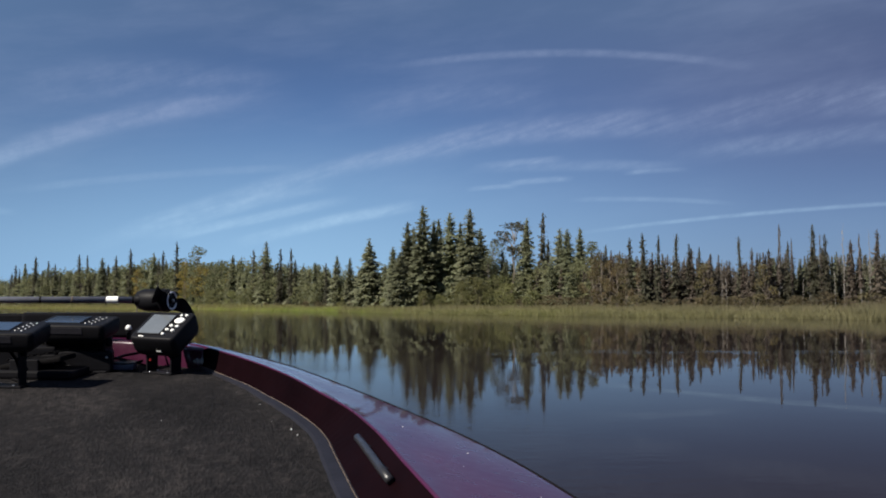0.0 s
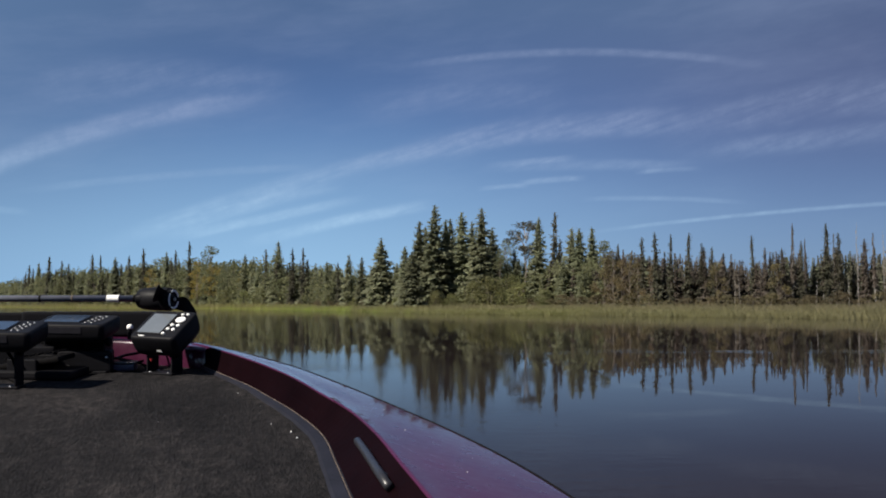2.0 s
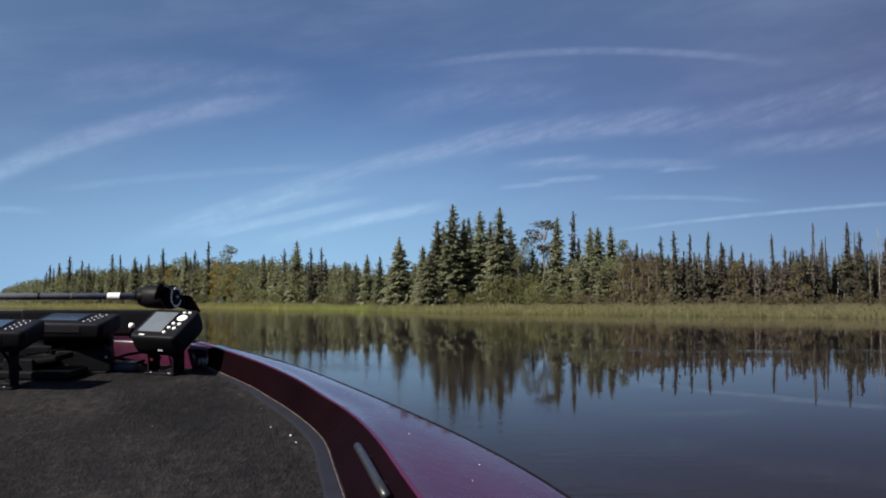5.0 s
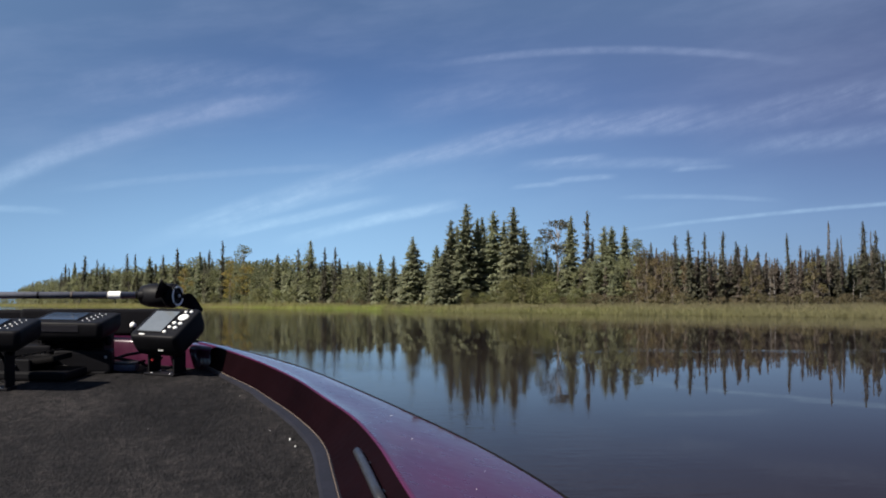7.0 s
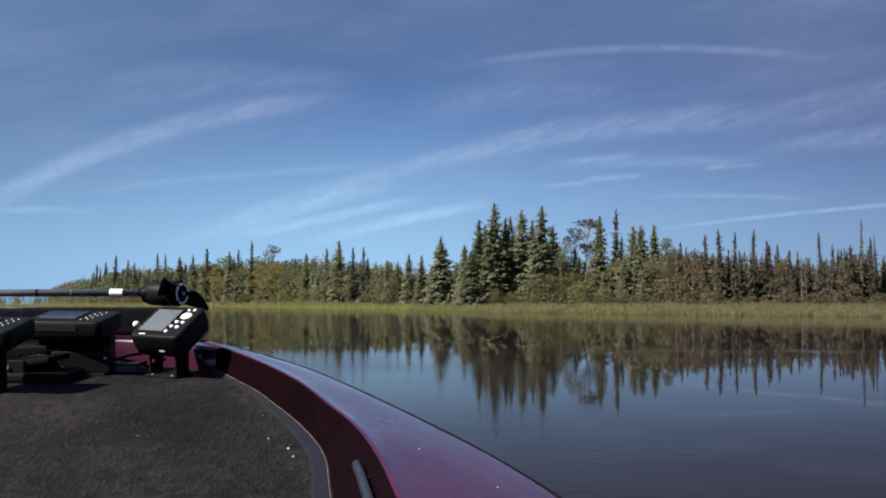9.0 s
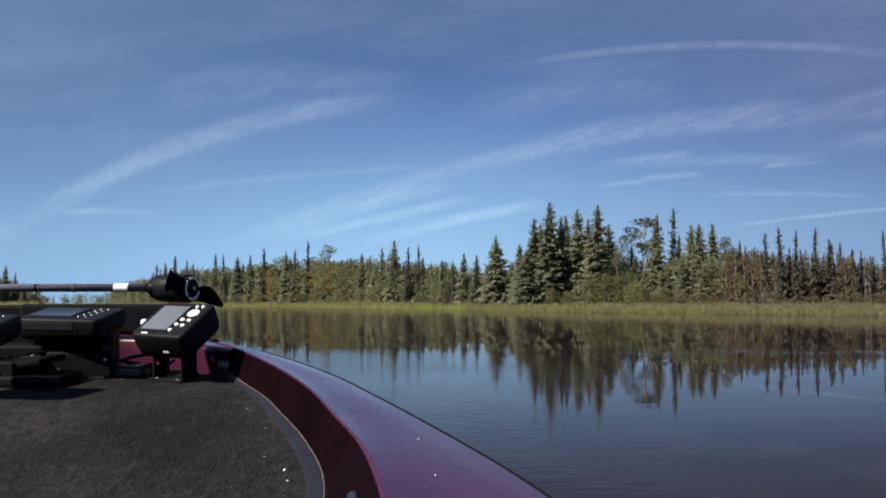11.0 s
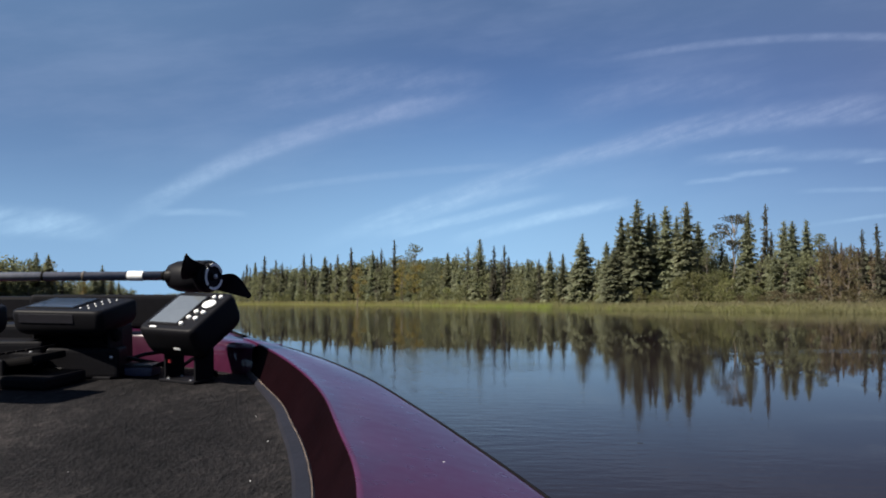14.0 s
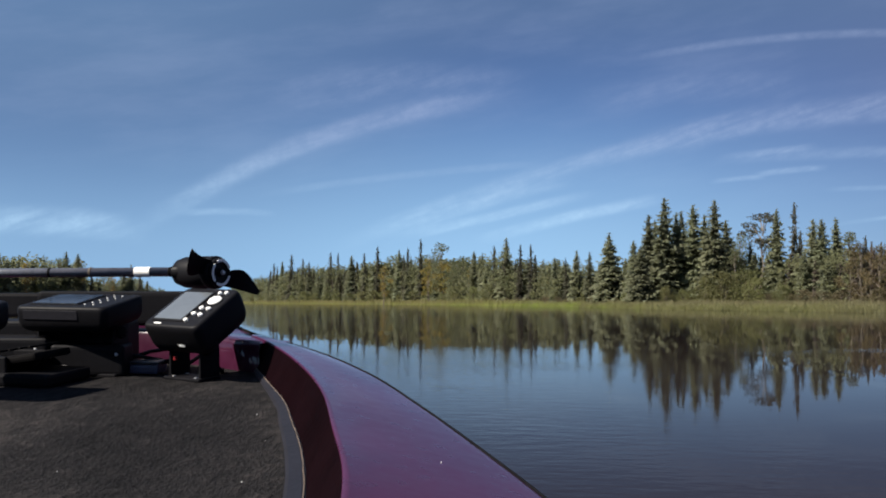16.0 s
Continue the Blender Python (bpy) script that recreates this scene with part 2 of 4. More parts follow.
def sedge_material(name, ramp, straw):
    """Sedge that is fresh on one stretch of the shore and drier and tan on the other, blade by blade."""
    m = foliage(name, ramp[0], 0.7, scale=0.11, vary=0.32)
    g = Graph(m.node_tree)
    place = g.tree.nodes.new("ShaderNodeTexCoord").outputs["Object"]
    split = g.tree.nodes.new("ShaderNodeSeparateXYZ")
    g.link(place, split.inputs[0])
    drift = g.math("ADD", split.outputs[0], g.math("MULTIPLY", g.math("SUBTRACT", g.noise(place, 0.05, 4.0), 0.5), 70.0))
    base = g.ramp(g.step(drift, -44.0, 46.0), list(zip((0.0, 0.45, 0.65, 1.0), ramp)))
    # faded and fresher patches a few paces wide
    patch = g.step(g.noise(place, 0.35, 3.0, 0.6), 0.35, 0.7)
    base = g.mix(g.math("MULTIPLY", patch, 0.35), base, straw)
    pick = g.tree.nodes.new("ShaderNodeNewGeometry").outputs["Random Per Island"]
    dry = g.mix(g.step(pick, 0.76, 0.95), base, straw)
    hsv = g.tree.nodes.new("ShaderNodeHueSaturation")
    g.link(dry, hsv.inputs["Color"])
    g.link(g.math("ADD", g.math("MULTIPLY", g.math("FRACT", g.math("MULTIPLY", pick, 9.7)), 0.16), 0.92), hsv.inputs["Value"])
    for n in g.tree.nodes:
        if n.bl_idname == "ShaderNodeBsdfPrincipled":
            g.link(hsv.outputs[0], n.inputs["Base Color"])
        if n.bl_idname == "ShaderNodeBsdfTranslucent":
            g.link(hsv.outputs[0], n.inputs["Color"])
    return m


def carpet_material():
    """Worn loop carpet: tufts, trodden patches and dust."""
    m = bpy.data.materials.new("marine_carpet")
    m.use_nodes = True
    g = Graph(m.node_tree)
    shader = g.tree.nodes["Principled BSDF"]
    place = g.tree.nodes.new("ShaderNodeTexCoord").outputs["Object"]
    comb = g.tree.nodes.new("ShaderNodeVectorMath")  # the pile lies along the boat
    comb.operation = "MULTIPLY"
    g.link(place, comb.inputs[0])
    comb.inputs[1].default_value = (1.0, 0.5, 1.0)
    place = comb.outputs[0]
    worn, clump, tuft = g.noise(place, 3.2, 3.0), g.noise(place, 42.0, 5.0, 0.7), g.noise(place, 150.0, 3.0, 0.7)
    tone = g.math("ADD", g.math("MULTIPLY", worn, 0.30), g.math("ADD", g.math("MULTIPLY", clump, 0.42), g.math("MULTIPLY", tuft, 0.28)))
    g.link(g.ramp(tone, [(0.38, (0.0048, 0.0045, 0.0049)), (0.50, (0.0128, 0.0118, 0.0124)), (0.62, (0.034, 0.030, 0.0295))]), shader.inputs["Base Color"])
    shader.inputs["Roughness"].default_value = 0.95
    shader.inputs["Specular IOR Level"].default_value = 0.08
    relief = g.node("ShaderNodeBump", Strength=1.0, Distance=0.010)
    g.link(g.math("ADD", clump, g.math("MULTIPLY", tuft, 0.6)), relief.inputs["Height"])
    g.link(relief.outputs[0], shader.inputs["Normal"])
    return m


WATER = water_material()
MEADOW = material("meadow_soil", (0.16, 0.15, 0.06), 0.9, scale=0.4, vary=0.4, bump=0.5, bump_scale=6.0, distance=0.05)
SEDGE = sedge_material("sedge_blades", [(0.27, 0.275, 0.085), (0.285, 0.365, 0.066), (0.220, 0.225, 0.080), (0.190, 0.175, 0.090)], (0.27, 0.25, 0.125))
MARSH = sedge_material("marsh_grass_blades", [(0.250, 0.235, 0.088), (0.225, 0.240, 0.078), (0.188, 0.182, 0.080), (0.155, 0.140, 0.080)], (0.24, 0.205, 0.115))
NEEDLES = foliage("spruce_needles", (0.190, 0.200, 0.126), 0.75, scale=6.0, vary=0.45, spread=0.45, spec=0.25)
NEEDLES_DARK = foliage("black_spruce_needles", (0.106, 0.102, 0.073), 0.75, scale=8.0, vary=0.45, spread=0.45, spec=0.2)
NEEDLES_DULL = foliage("dry_spruce_needles", (0.150, 0.125, 0.104), 0.8, scale=1.2, vary=0.45, spread=0.5, spec=0.2)
LEAVES = foliage("broad_leaves", (0.178, 0.188, 0.102), 0.65, scale=0.8, vary=0.28, spread=0.35, spec=0.3)
LEAVES_GOLD = foliage("autumn_leaves", (0.30, 0.235, 0.075), 0.65, scale=0.8, vary=0.4, spread=0.4, spec=0.3)
WILLOW = foliage("willow_leaves", (0.205, 0.208, 0.094), 0.65, scale=0.9, vary=0.4, spread=0.4, spec=0.3)
SCRUB = foliage("brown_scrub", (0.150, 0.128, 0.078), 0.8, scale=1.0, vary=0.45, spread=0.5, spec=0.2)
BARK = material("grey_bark", (0.14, 0.115, 0.095), 0.9, scale=4.0, vary=0.4, bump=0.6, bump_scale=15.0, distance=0.02, spread=0.4)
DEAD = material("dead_wood", (0.20, 0.185, 0.17), 0.85, scale=4.0, vary=0.35, spread=0.5)
RUST_LEAVES = foliage("rusty_leaves", (0.185, 0.150, 0.082), 0.7, scale=0.8, vary=0.4, spread=0.5, spec=0.2)
# the gunwale's maroon again, darkened: the inner side's shade is in the colour
GELCOAT_SHADED = material("shaded_maroon_gelcoat", (0.0040, 0.0014, 0.0020), 0.5, scale=3.0, vary=0.4, coat=0.0, spec=0.006, bump=0.05, bump_scale=60.0, distance=0.001)
GELCOAT_MID = material("bulkhead_gelcoat", (0.034, 0.0056, 0.0185), 0.35, scale=4.0, vary=0.3, coat=0.8, spec=0.2)
GELCOAT = material("maroon_gelcoat", (0.046, 0.0088, 0.0300), 0.3, scale=3.0, vary=0.25, coat=1.0, coat_ior=1.058, bump=0.02, bump_scale=500.0, distance=0.0005, spec=0.03)
CARPET = carpet_material()
PLASTIC = material("black_plastic", (0.0066, 0.0064, 0.0078), 0.5, scale=12.0, vary=0.2, spec=0.08, bump=0.08, bump_scale=700.0, distance=0.0004)
RUBBER = material("black_rubber", (0.006, 0.0056, 0.006), 0.7, scale=15.0, vary=0.3, spec=0.03, bump=0.1, bump_scale=300.0, distance=0.0008)
VINYL = material("grey_vinyl_trim", (0.0078, 0.0074, 0.0112), 0.6, scale=10.0, vary=0.4, spec=0.2, bump=0.1, bump_scale=120.0, distance=0.001)
RAIL_LIP = material("violet_rail_lip", (0.020, 0.010, 0.016), 0.6, scale=12.0, vary=0.4, spec=0.03)
WORN = material("worn_trim_edge", (0.075, 0.055, 0.042), 0.7, scale=25.0, vary=0.75)
STEEL = material("dull_steel", (0.42, 0.42, 0.43), 0.4, metal=0.9, scale=20.0, vary=0.2)
SHAFT = material("coated_shaft", (0.090, 0.090, 0.104), 0.24, scale=18.0, vary=0.3, coat=0.8)
SCREEN = material("dead_screen", (0.10, 0.11, 0.12), 0.18, scale=6.0, vary=0.1, coat=0.6)
# dark screen whose blue sky reflection is put into the base colour
SKY_TINTED_SCREEN = material("sky_tinted_screen", (0.022, 0.032, 0.050), 0.22, scale=6.0, vary=0.15, coat=0.5)
# blue-grey of the sky mirrored in the bow cap, as a plain colour
SKY_PATCH = material("blue_grey_sky_patch", (0.045, 0.050, 0.085), 0.5, scale=14.0, vary=0.3)
WHITE = material("white_plastic", (0.72, 0.72, 0.70), 0.5, scale=30.0, vary=0.12)
TAPE = material("white_tape", (0.74, 0.73, 0.70), 0.7, scale=40.0, vary=0.2)
RED = material("red_plastic", (0.16, 0.01, 0.012), 0.4, scale=20.0, vary=0.2)
HANDLE = material("grey_tube", (0.016, 0.016, 0.019), 0.35, scale=20.0, vary=0.3, spec=0.35)
HULL = material("dark_hull_side", (0.06, 0.005, 0.014), 0.3, scale=3.0, vary=0.2, coat=0.8)


# ---- mesh helpers ----
def mesh_of(name, verts, faces, mat, smooth=False):
    me = bpy.data.meshes.new(name)
    me.from_pydata([tuple(v) for v in verts], [], [tuple(f) for f in faces])
    me.materials.append(mat)
    if smooth:
        me.polygons.foreach_set("use_smooth", [True] * len(me.polygons))
    me.update()
    return me


def part(name, data, mat, parent, label="", m=None, smooth=False):
    """Links a bmesh, or a mesh that is ready, as one object under its thing."""
    if isinstance(data, bmesh.types.BMesh):
        me = bpy.data.meshes.new(name)
        bmesh.ops.recalc_face_normals(data, faces=data.faces)
        data.to_mesh(me)
        data.free()
        me.materials.append(mat)
        if smooth:
            me.polygons.foreach_set("use_smooth", [True] * len(me.polygons))
        data = me
    ob = new(name, data)
    ob.parent = parent
    if m is not None:
        ob.matrix_basis = m
    return tagged(ob, label) if label else ob


def block(sx, sy, sz, bevel=0.0, m=None, taper=1.0, segments=2):
    """A box about its centre with rounded edges; taper narrows its underside."""
    bm = bmesh.new()
    bmesh.ops.create_cube(bm, size=1.0)
    for v in bm.verts:
        k = taper if v.co.z < 0 else 1.0
        v.co = Vector((v.co.x * sx * k, v.co.y * sy * k, v.co.z * sz))
    if bevel:
        bmesh.ops.bevel(bm, geom=bm.edges[:], offset=bevel, segments=segments, affect="EDGES", profile=0.6)
    if m is not None:
        bm.transform(m)
    return bm


def lathe(profile, steps=24, m=None):
    """A turned body about z from (radius, height) pairs, closed at both ends."""
    bm = bmesh.new()
    rings = [[bm.verts.new((r * math.cos(2 * math.pi * k / steps), r * math.sin(2 * math.pi * k / steps), h)) for k in range(steps)] for r, h in profile]
    for a, b in zip(rings, rings[1:]):
        for k in range(steps):
            bm.faces.new((a[k], a[(k + 1) % steps], b[(k + 1) % steps], b[k]))
    bm.faces.new(rings[0][::-1]), bm.faces.new(rings[-1])
    if m is not None:
        bm.transform(m)
    return bm


def tube(points, radii, sides=8):
    """A tapered round bar through points."""
    bm = bmesh.new()
    points = [Vector(p) for p in points]
    rings = []
    for i, p in enumerate(points):
        way = (points[min(i + 1, len(points) - 1)] - points[max(i - 1, 0)]).normalized()
        side = way.cross(Vector((0.31, 0.17, 0.93))).normalized()
        up = side.cross(way)
        rings.append([bm.verts.new(p + (side * math.cos(a) + up * math.sin(a)) * radii[i]) for a in (2 * math.pi * k / sides for k in range(sides))])
    for a, b in zip(rings, rings[1:]):
        for k in range(sides):
            bm.faces.new((a[k], a[(k + 1) % sides], b[(k + 1) % sides], b[k]))
    bm.faces.new(rings[0][::-1]), bm.faces.new(rings[-1])
    return bm


def along(a, b):
    """A pose whose z runs from a towards b."""
    return Matrix.Translation(a) @ (Vector(b) - Vector(a)).to_track_quat("Z", "Y").to_matrix().to_4x4()


def curve(x, xs, ys):
    """A smooth value between the stations xs."""
    x = np.clip(x, xs[0], xs[-1])
    grad = np.gradient(np.array(ys, float), np.array(xs, float))
    i = int(np.clip(np.searchsorted(xs, x) - 1, 0, len(xs) - 2))
    h = xs[i + 1] - xs[i]
    t = (x - xs[i]) / h
    return float((2 * t**3 - 3 * t**2 + 1) * ys[i] + (t**3 - 2 * t**2 + t) * h * grad[i] + (3 * t**2 - 2 * t**3) * ys[i + 1] + (t**3 - t**2) * h * grad[i + 1])


# ---- plan of the shore, by bearing from the boat in degrees, to the right ----
SHORE_AZ = [-180, -75, -43.47, -32.0, -27.5, -23.7, -23.1, -21.0, -18.9, -16.98, -9.6, -5.58, 1.99, 6.54, 15.24, 22.07, 26.43, 38.5, 75, 180]
SHORE_AT = [201, 151, 157, 189, 225, 250, 528, 654, 453, 377, 270, 201, 115, 102, 83, 75, 68, 78, 138, 201]
TREES_AT = [277, 201, 182, 214, 258, 280, 591, 704, 490, 396, 295, 220, 140, 138, 108, 103, 101, 119, 201, 277]


def shore(az):
    return float(np.interp(az, SHORE_AZ, SHORE_AT))


def woods(az):
    return float(np.interp(az, SHORE_AZ, TREES_AT))


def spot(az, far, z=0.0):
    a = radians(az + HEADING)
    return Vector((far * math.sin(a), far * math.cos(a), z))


def ground_height(az, r):
    e = shore(az)
    k = (r - e) / 1.2
    return -0.5 + 0.72 / (1 + math.exp(-k)) + 0.10 * min(1.0, max(0.0, (r - e) / 40))


def build_ground():
    azs = np.concatenate([np.arange(-180, -60, 6), np.arange(-60, 60, 0.5), np.arange(60, 181, 6)])
    offs = [-60, -20, -5, -2.5, -1.5, -0.8, -0.3, 0.2, 0.8, 1.6, 3, 6, 12, 25, 60, 160, 500, 1500, 4200]
    verts, faces = [], []
    for az in azs:
        for o in offs:
            r = max(8.0, shore(az) * (1 if o > -30 else 0.3) + o) if o > -30 else 12.0
            z = ground_height(az, r) + (0.05 * noise.noise(spot(az, r) * 0.3) if o > 0 else 0)
            verts.append(spot(az, r, z))
    n = len(offs)
    for i in range(len(azs) - 1):
        for j in range(n - 1):
            faces.append((i * n + j, i * n + j + 1, (i + 1) * n + j + 1, (i + 1) * n + j))
    centre = len(verts)
    verts.append((0, 0, -0.5))
    for i in range(len(azs) - 1):
        faces.append((centre, i * n, (i + 1) * n))
    ground = new("ground", mesh_of("ground", verts, faces, MEADOW, True))
    tagged(ground, "low marshy ground with dry grass round the lake", "ground", kind="structure")
    sheet = []
    for r in (0.5, 3, 8, 20, 50, 100, 200, 800):
        sheet.append([spot(a, r) for a in range(0, 360, 10)])
    verts = [p for ring in sheet for p in ring]
    faces = [(i * 36 + k, i * 36 + (k + 1) % 36, (i + 1) * 36 + (k + 1) % 36, (i + 1) * 36 + k) for i in range(len(sheet) - 1) for k in range(36)]
    faces.append(tuple(range(36)))
    water = new("water", mesh_of("water", verts, faces, WATER))
    tagged(water, "calm dark lake water mirroring trees and sky", "water", kind="structure")


build_ground()


# ---- sedge along the shore ----
def build_sedge(name, label, mat, count, seed, front):
    """A belt of blades: the sedge at the water's edge, or the marsh grass between it and the wood."""
    rng = np.random.default_rng(seed)
    verts, faces = [], []
    az = -38.0
    while az < 33:
        e, back = shore(az), woods(az)
        step = 0.10 if e < 200 else 0.16
        tall = 0.77 + 0.16 * noise.noise(Vector((az * 0.8, 3.1, 0))) + 0.14 * noise.noise(Vector((az * 4.0, 7.7, 0)))
        tall *= 1.0 + (0.0 if front else 0.75) * min(1.0, max(0.0, (-3.0 - az) / 4.0))
        tall *= 1.0 + 0.55 * math.exp(-(((az - 28.6) / 2.6) ** 2))
        for k in range(count):
            depth = abs(rng.normal(0, 1)) * 2.4 if front else rng.uniform(2.0, max(7.0, back - e)) ** (0.8 if k % 2 else 1.0)
            a = az + rng.uniform(-step, step)
            r = shore(a) - 0.5 + depth + 0.9 * noise.noise(Vector((a * 1.7, 1.0, 0)))
            base = spot(a, r, max(-0.12, ground_height(a, r) - 0.05))
            h = tall * rng.uniform(0.35, 0.85 if front else 1.15) * (0.75 if depth < 0.7 else 1.0)
            w = r * rng.uniform(0.00010, 0.00028) + 0.005
            turn = rng.uniform(0, math.pi)
            lean = Vector((rng.normal(0, 0.40), rng.normal(0, 0.40), 0)) * h
            side = Vector((math.cos(turn), math.sin(turn), 0)) * w
            n = len(verts)
            verts += [base - side, base + side, base + side * 0.7 + lean * 0.4 + Vector((0, 0, h * 0.6)), base + lean + Vector((0, 0, h)), base - side * 0.7 + lean * 0.4 + Vector((0, 0, h * 0.6))]
            faces += [(n, n + 1, n + 2, n + 4), (n + 4, n + 2, n + 3)]
        az += step
    tagged(new(name, mesh_of(name, verts, faces, mat)), label, "reeds", kind="stuff")


build_sedge("sedge", "fresh yellow-green sedge along the water's edge", SEDGE, 100, 5, True)
build_sedge("marsh_grass", "olive marsh grass between the sedge and the wood", MARSH, 75, 6, False)


# ---- trees ----
def spray(rng, verts, faces, centre, way, size):
    """One small clump of foliage: two crossed leaves about a direction."""
    way = way.normalized()
    side = way.cross(Vector((rng.normal(), rng.normal(), rng.normal() + 0.5))).normalized()
    for turn in range(2):
        n = len(verts)
        a, b = way * size, side * size * rng.uniform(0.35, 0.6)
        verts += [centre - a * 0.6, centre + b, centre + a, centre - b * rng.uniform(0.6, 1.0)]
        faces.append((n, n + 1, n + 2, n + 3))
        side = side.cross(way).normalized()


def bough(rng, verts, faces, root, tip, half):
    """A drooping bough: narrow sprays along both sides of its spine and one at the tip."""
    way = tip - root
    side = Vector((-way.y, way.x, rng.normal(0, 0.25) * way.length)).normalized()
    for k, (f, turn) in enumerate(((0.05, 0.75), (0.05, -0.75), (0.35, 0.95), (0.35, -0.95), (0.62, 0.0))):
        start = root + way * (f + rng.uniform(0, 0.1))
        end = start + way * rng.uniform(0.36, 0.5) + side * (turn * half * rng.uniform(0.7, 1.25)) + Vector((0, 0, -rng.uniform(0.1, 0.7) * half))
        if k == 4:
            end = tip
        run = end - start
        across = run.cross(Vector((rng.normal(0, 0.5), rng.normal(0, 0.5), 1.0))).normalized() * half * rng.uniform(0.32, 0.5)
        mid = start + run * rng.uniform(0.35, 0.55)
        n = len(verts)
        verts += [start, mid + across, end, mid - across]
        faces.append((n, n + 1, n + 2, n + 3))


def spruce_crown(seed, whorls=34, wide=0.17, bare=0.06, ragged=0.35, thin=0.0, club=False, arms=8, power=0.60):
    """A spruce crown of height 1: whorls of drooping boughs round a dense core, uneven from side to side."""
    rng = np.random.default_rng(seed)
    verts, faces = [], []
    lop = rng.uniform(0, 6.28)
    for w in range(whorls):
        f = min(0.985, max(0.0, (w + rng.uniform(-0.45, 0.45)) / whorls))
        z = bare + (1 - bare) * f
        reach = wide * (1 - f) ** power * (0.65 + 0.35 * min(1, (f + 0.1) / 0.2)) + 0.011 * (1.0 - 0.6 * f)
        if club and f > 0.80:
            reach += 0.012 * math.sin((f - 0.80) / 0.20 * math.pi)
        for k in range(int(arms * (0.75 + 0.35 * (1 - f)))):
            if rng.random() < thin:
                continue
            phi = rng.uniform(0, 2 * math.pi)
            long = reach * rng.uniform(1 - ragged * 1.3, 1 + ragged * 0.6) * (1 + 0.15 * math.cos(phi - lop))
            out = Vector((math.cos(phi), math.sin(phi), 0))
            sag = rng.uniform(0.15, 1.0) - 0.8 * f
            at = min(0.985, max(bare, z + rng.normal(0, 0.014)))
            root = out * long * 0.1 + Vector((0, 0, at))
            tip = out * long + Vector((0, 0, max(0.012, at - sag * long)))
            bough(rng, verts, faces, root, tip, long * rng.uniform(0.16, 0.28) + 0.003)
            if long > 0.06:
                turn = Matrix.Rotation(rng.choice([-1, 1]) * rng.uniform(0.25, 0.5), 3, "Z")
                mid = root.lerp(tip, 0.35)
                bough(rng, verts, faces, mid, mid + turn @ ((tip - root) * rng.uniform(0.4, 0.6)), long * 0.2)
        for k in range(2):
            phi = rng.uniform(0, 2 * math.pi)
            out = Vector((math.cos(phi), math.sin(phi), 0)) * reach * 0.25
            bough(rng, verts, faces, out + Vector((0, 0, z + 0.012)), out * 1.5 + Vector((0, 0, max(0.0, z - 0.05))), reach * 0.36 + 0.002)
    for k in range(3):
        phi = k * 2.1
        bough(rng, verts, faces, Vector((0, 0, 0.955)), Vector((0.006 * math.cos(phi), 0.006 * math.sin(phi), 1.0)), 0.006)
    return verts, faces


def plain_crown(seed, whorls=16, wide=0.16, arms=6, power=0.6):
    """A plain spruce crown for the rows behind: single leaves on whorls, and a core."""
    rng = np.random.default_rng(seed)
    verts, faces = [], []
    for w in range(whorls):
        f = min(0.97, max(0.0, (w + rng.uniform(-0.4, 0.4)) / whorls))
        reach = wide * (1 - f) ** power + 0.008
        for k in range(arms):
            phi, long = rng.uniform(0, 2 * math.pi), reach * rng.uniform(0.6, 1.15)
            out, side = Vector((math.cos(phi), math.sin(phi), 0)), Vector((-math.sin(phi), math.cos(phi), rng.normal(0, 0.3)))
            core = 0.2 if k < 4 else 0.0
            root = out * long * core + Vector((0, 0, f + 0.02))
            tip = out * long * (1.0 if k < 4 else 0.35) + Vector((0, 0, max(0.0, f - (rng.uniform(0.2, 0.6) * long if k < 4 else 0.07))))
            mid, half = root.lerp(tip, 0.55), long * rng.uniform(0.35, 0.55)
            n = len(verts)
            verts += [root, mid + side * half, tip, mid - side * half]
            faces.append((n, n + 1, n + 2, n + 3))
    return verts, faces


def broad_crown(seed, leaves=700, low=0.3, wide=0.28, puffs=9, flat=0.75, leaf=0.028, top=1.0):
    """A broadleaf crown of height 1: uneven puffs of leaves with gaps between them; also the limbs that reach them."""
    rng = np.random.default_rng(seed)
    verts, faces, hubs = [], [], []
    for k in range(puffs):
        f = (k + 0.5) / puffs
        z = low + (top - low) * f
        ring = wide * math.sin(math.pi * min(0.97, 0.2 + 0.75 * f)) * rng.uniform(0.35, 0.9)
        phi = rng.uniform(0, 2 * math.pi)
        hubs.append((Vector((ring * math.cos(phi), ring * math.sin(phi), min(z, top - 0.06))), wide * rng.uniform(0.35, 0.6)))
    for i in range(leaves):
        hub, r = hubs[rng.integers(len(hubs))]
        d = Vector(rng.normal(0, 1, 3)).normalized() * r * rng.uniform(0.45, 1.0)
        d.z *= flat
        spray(rng, verts, faces, hub + d, Vector(rng.normal(0, 1, 3)), leaf * rng.uniform(0.6, 1.2))
    return verts, faces, hubs


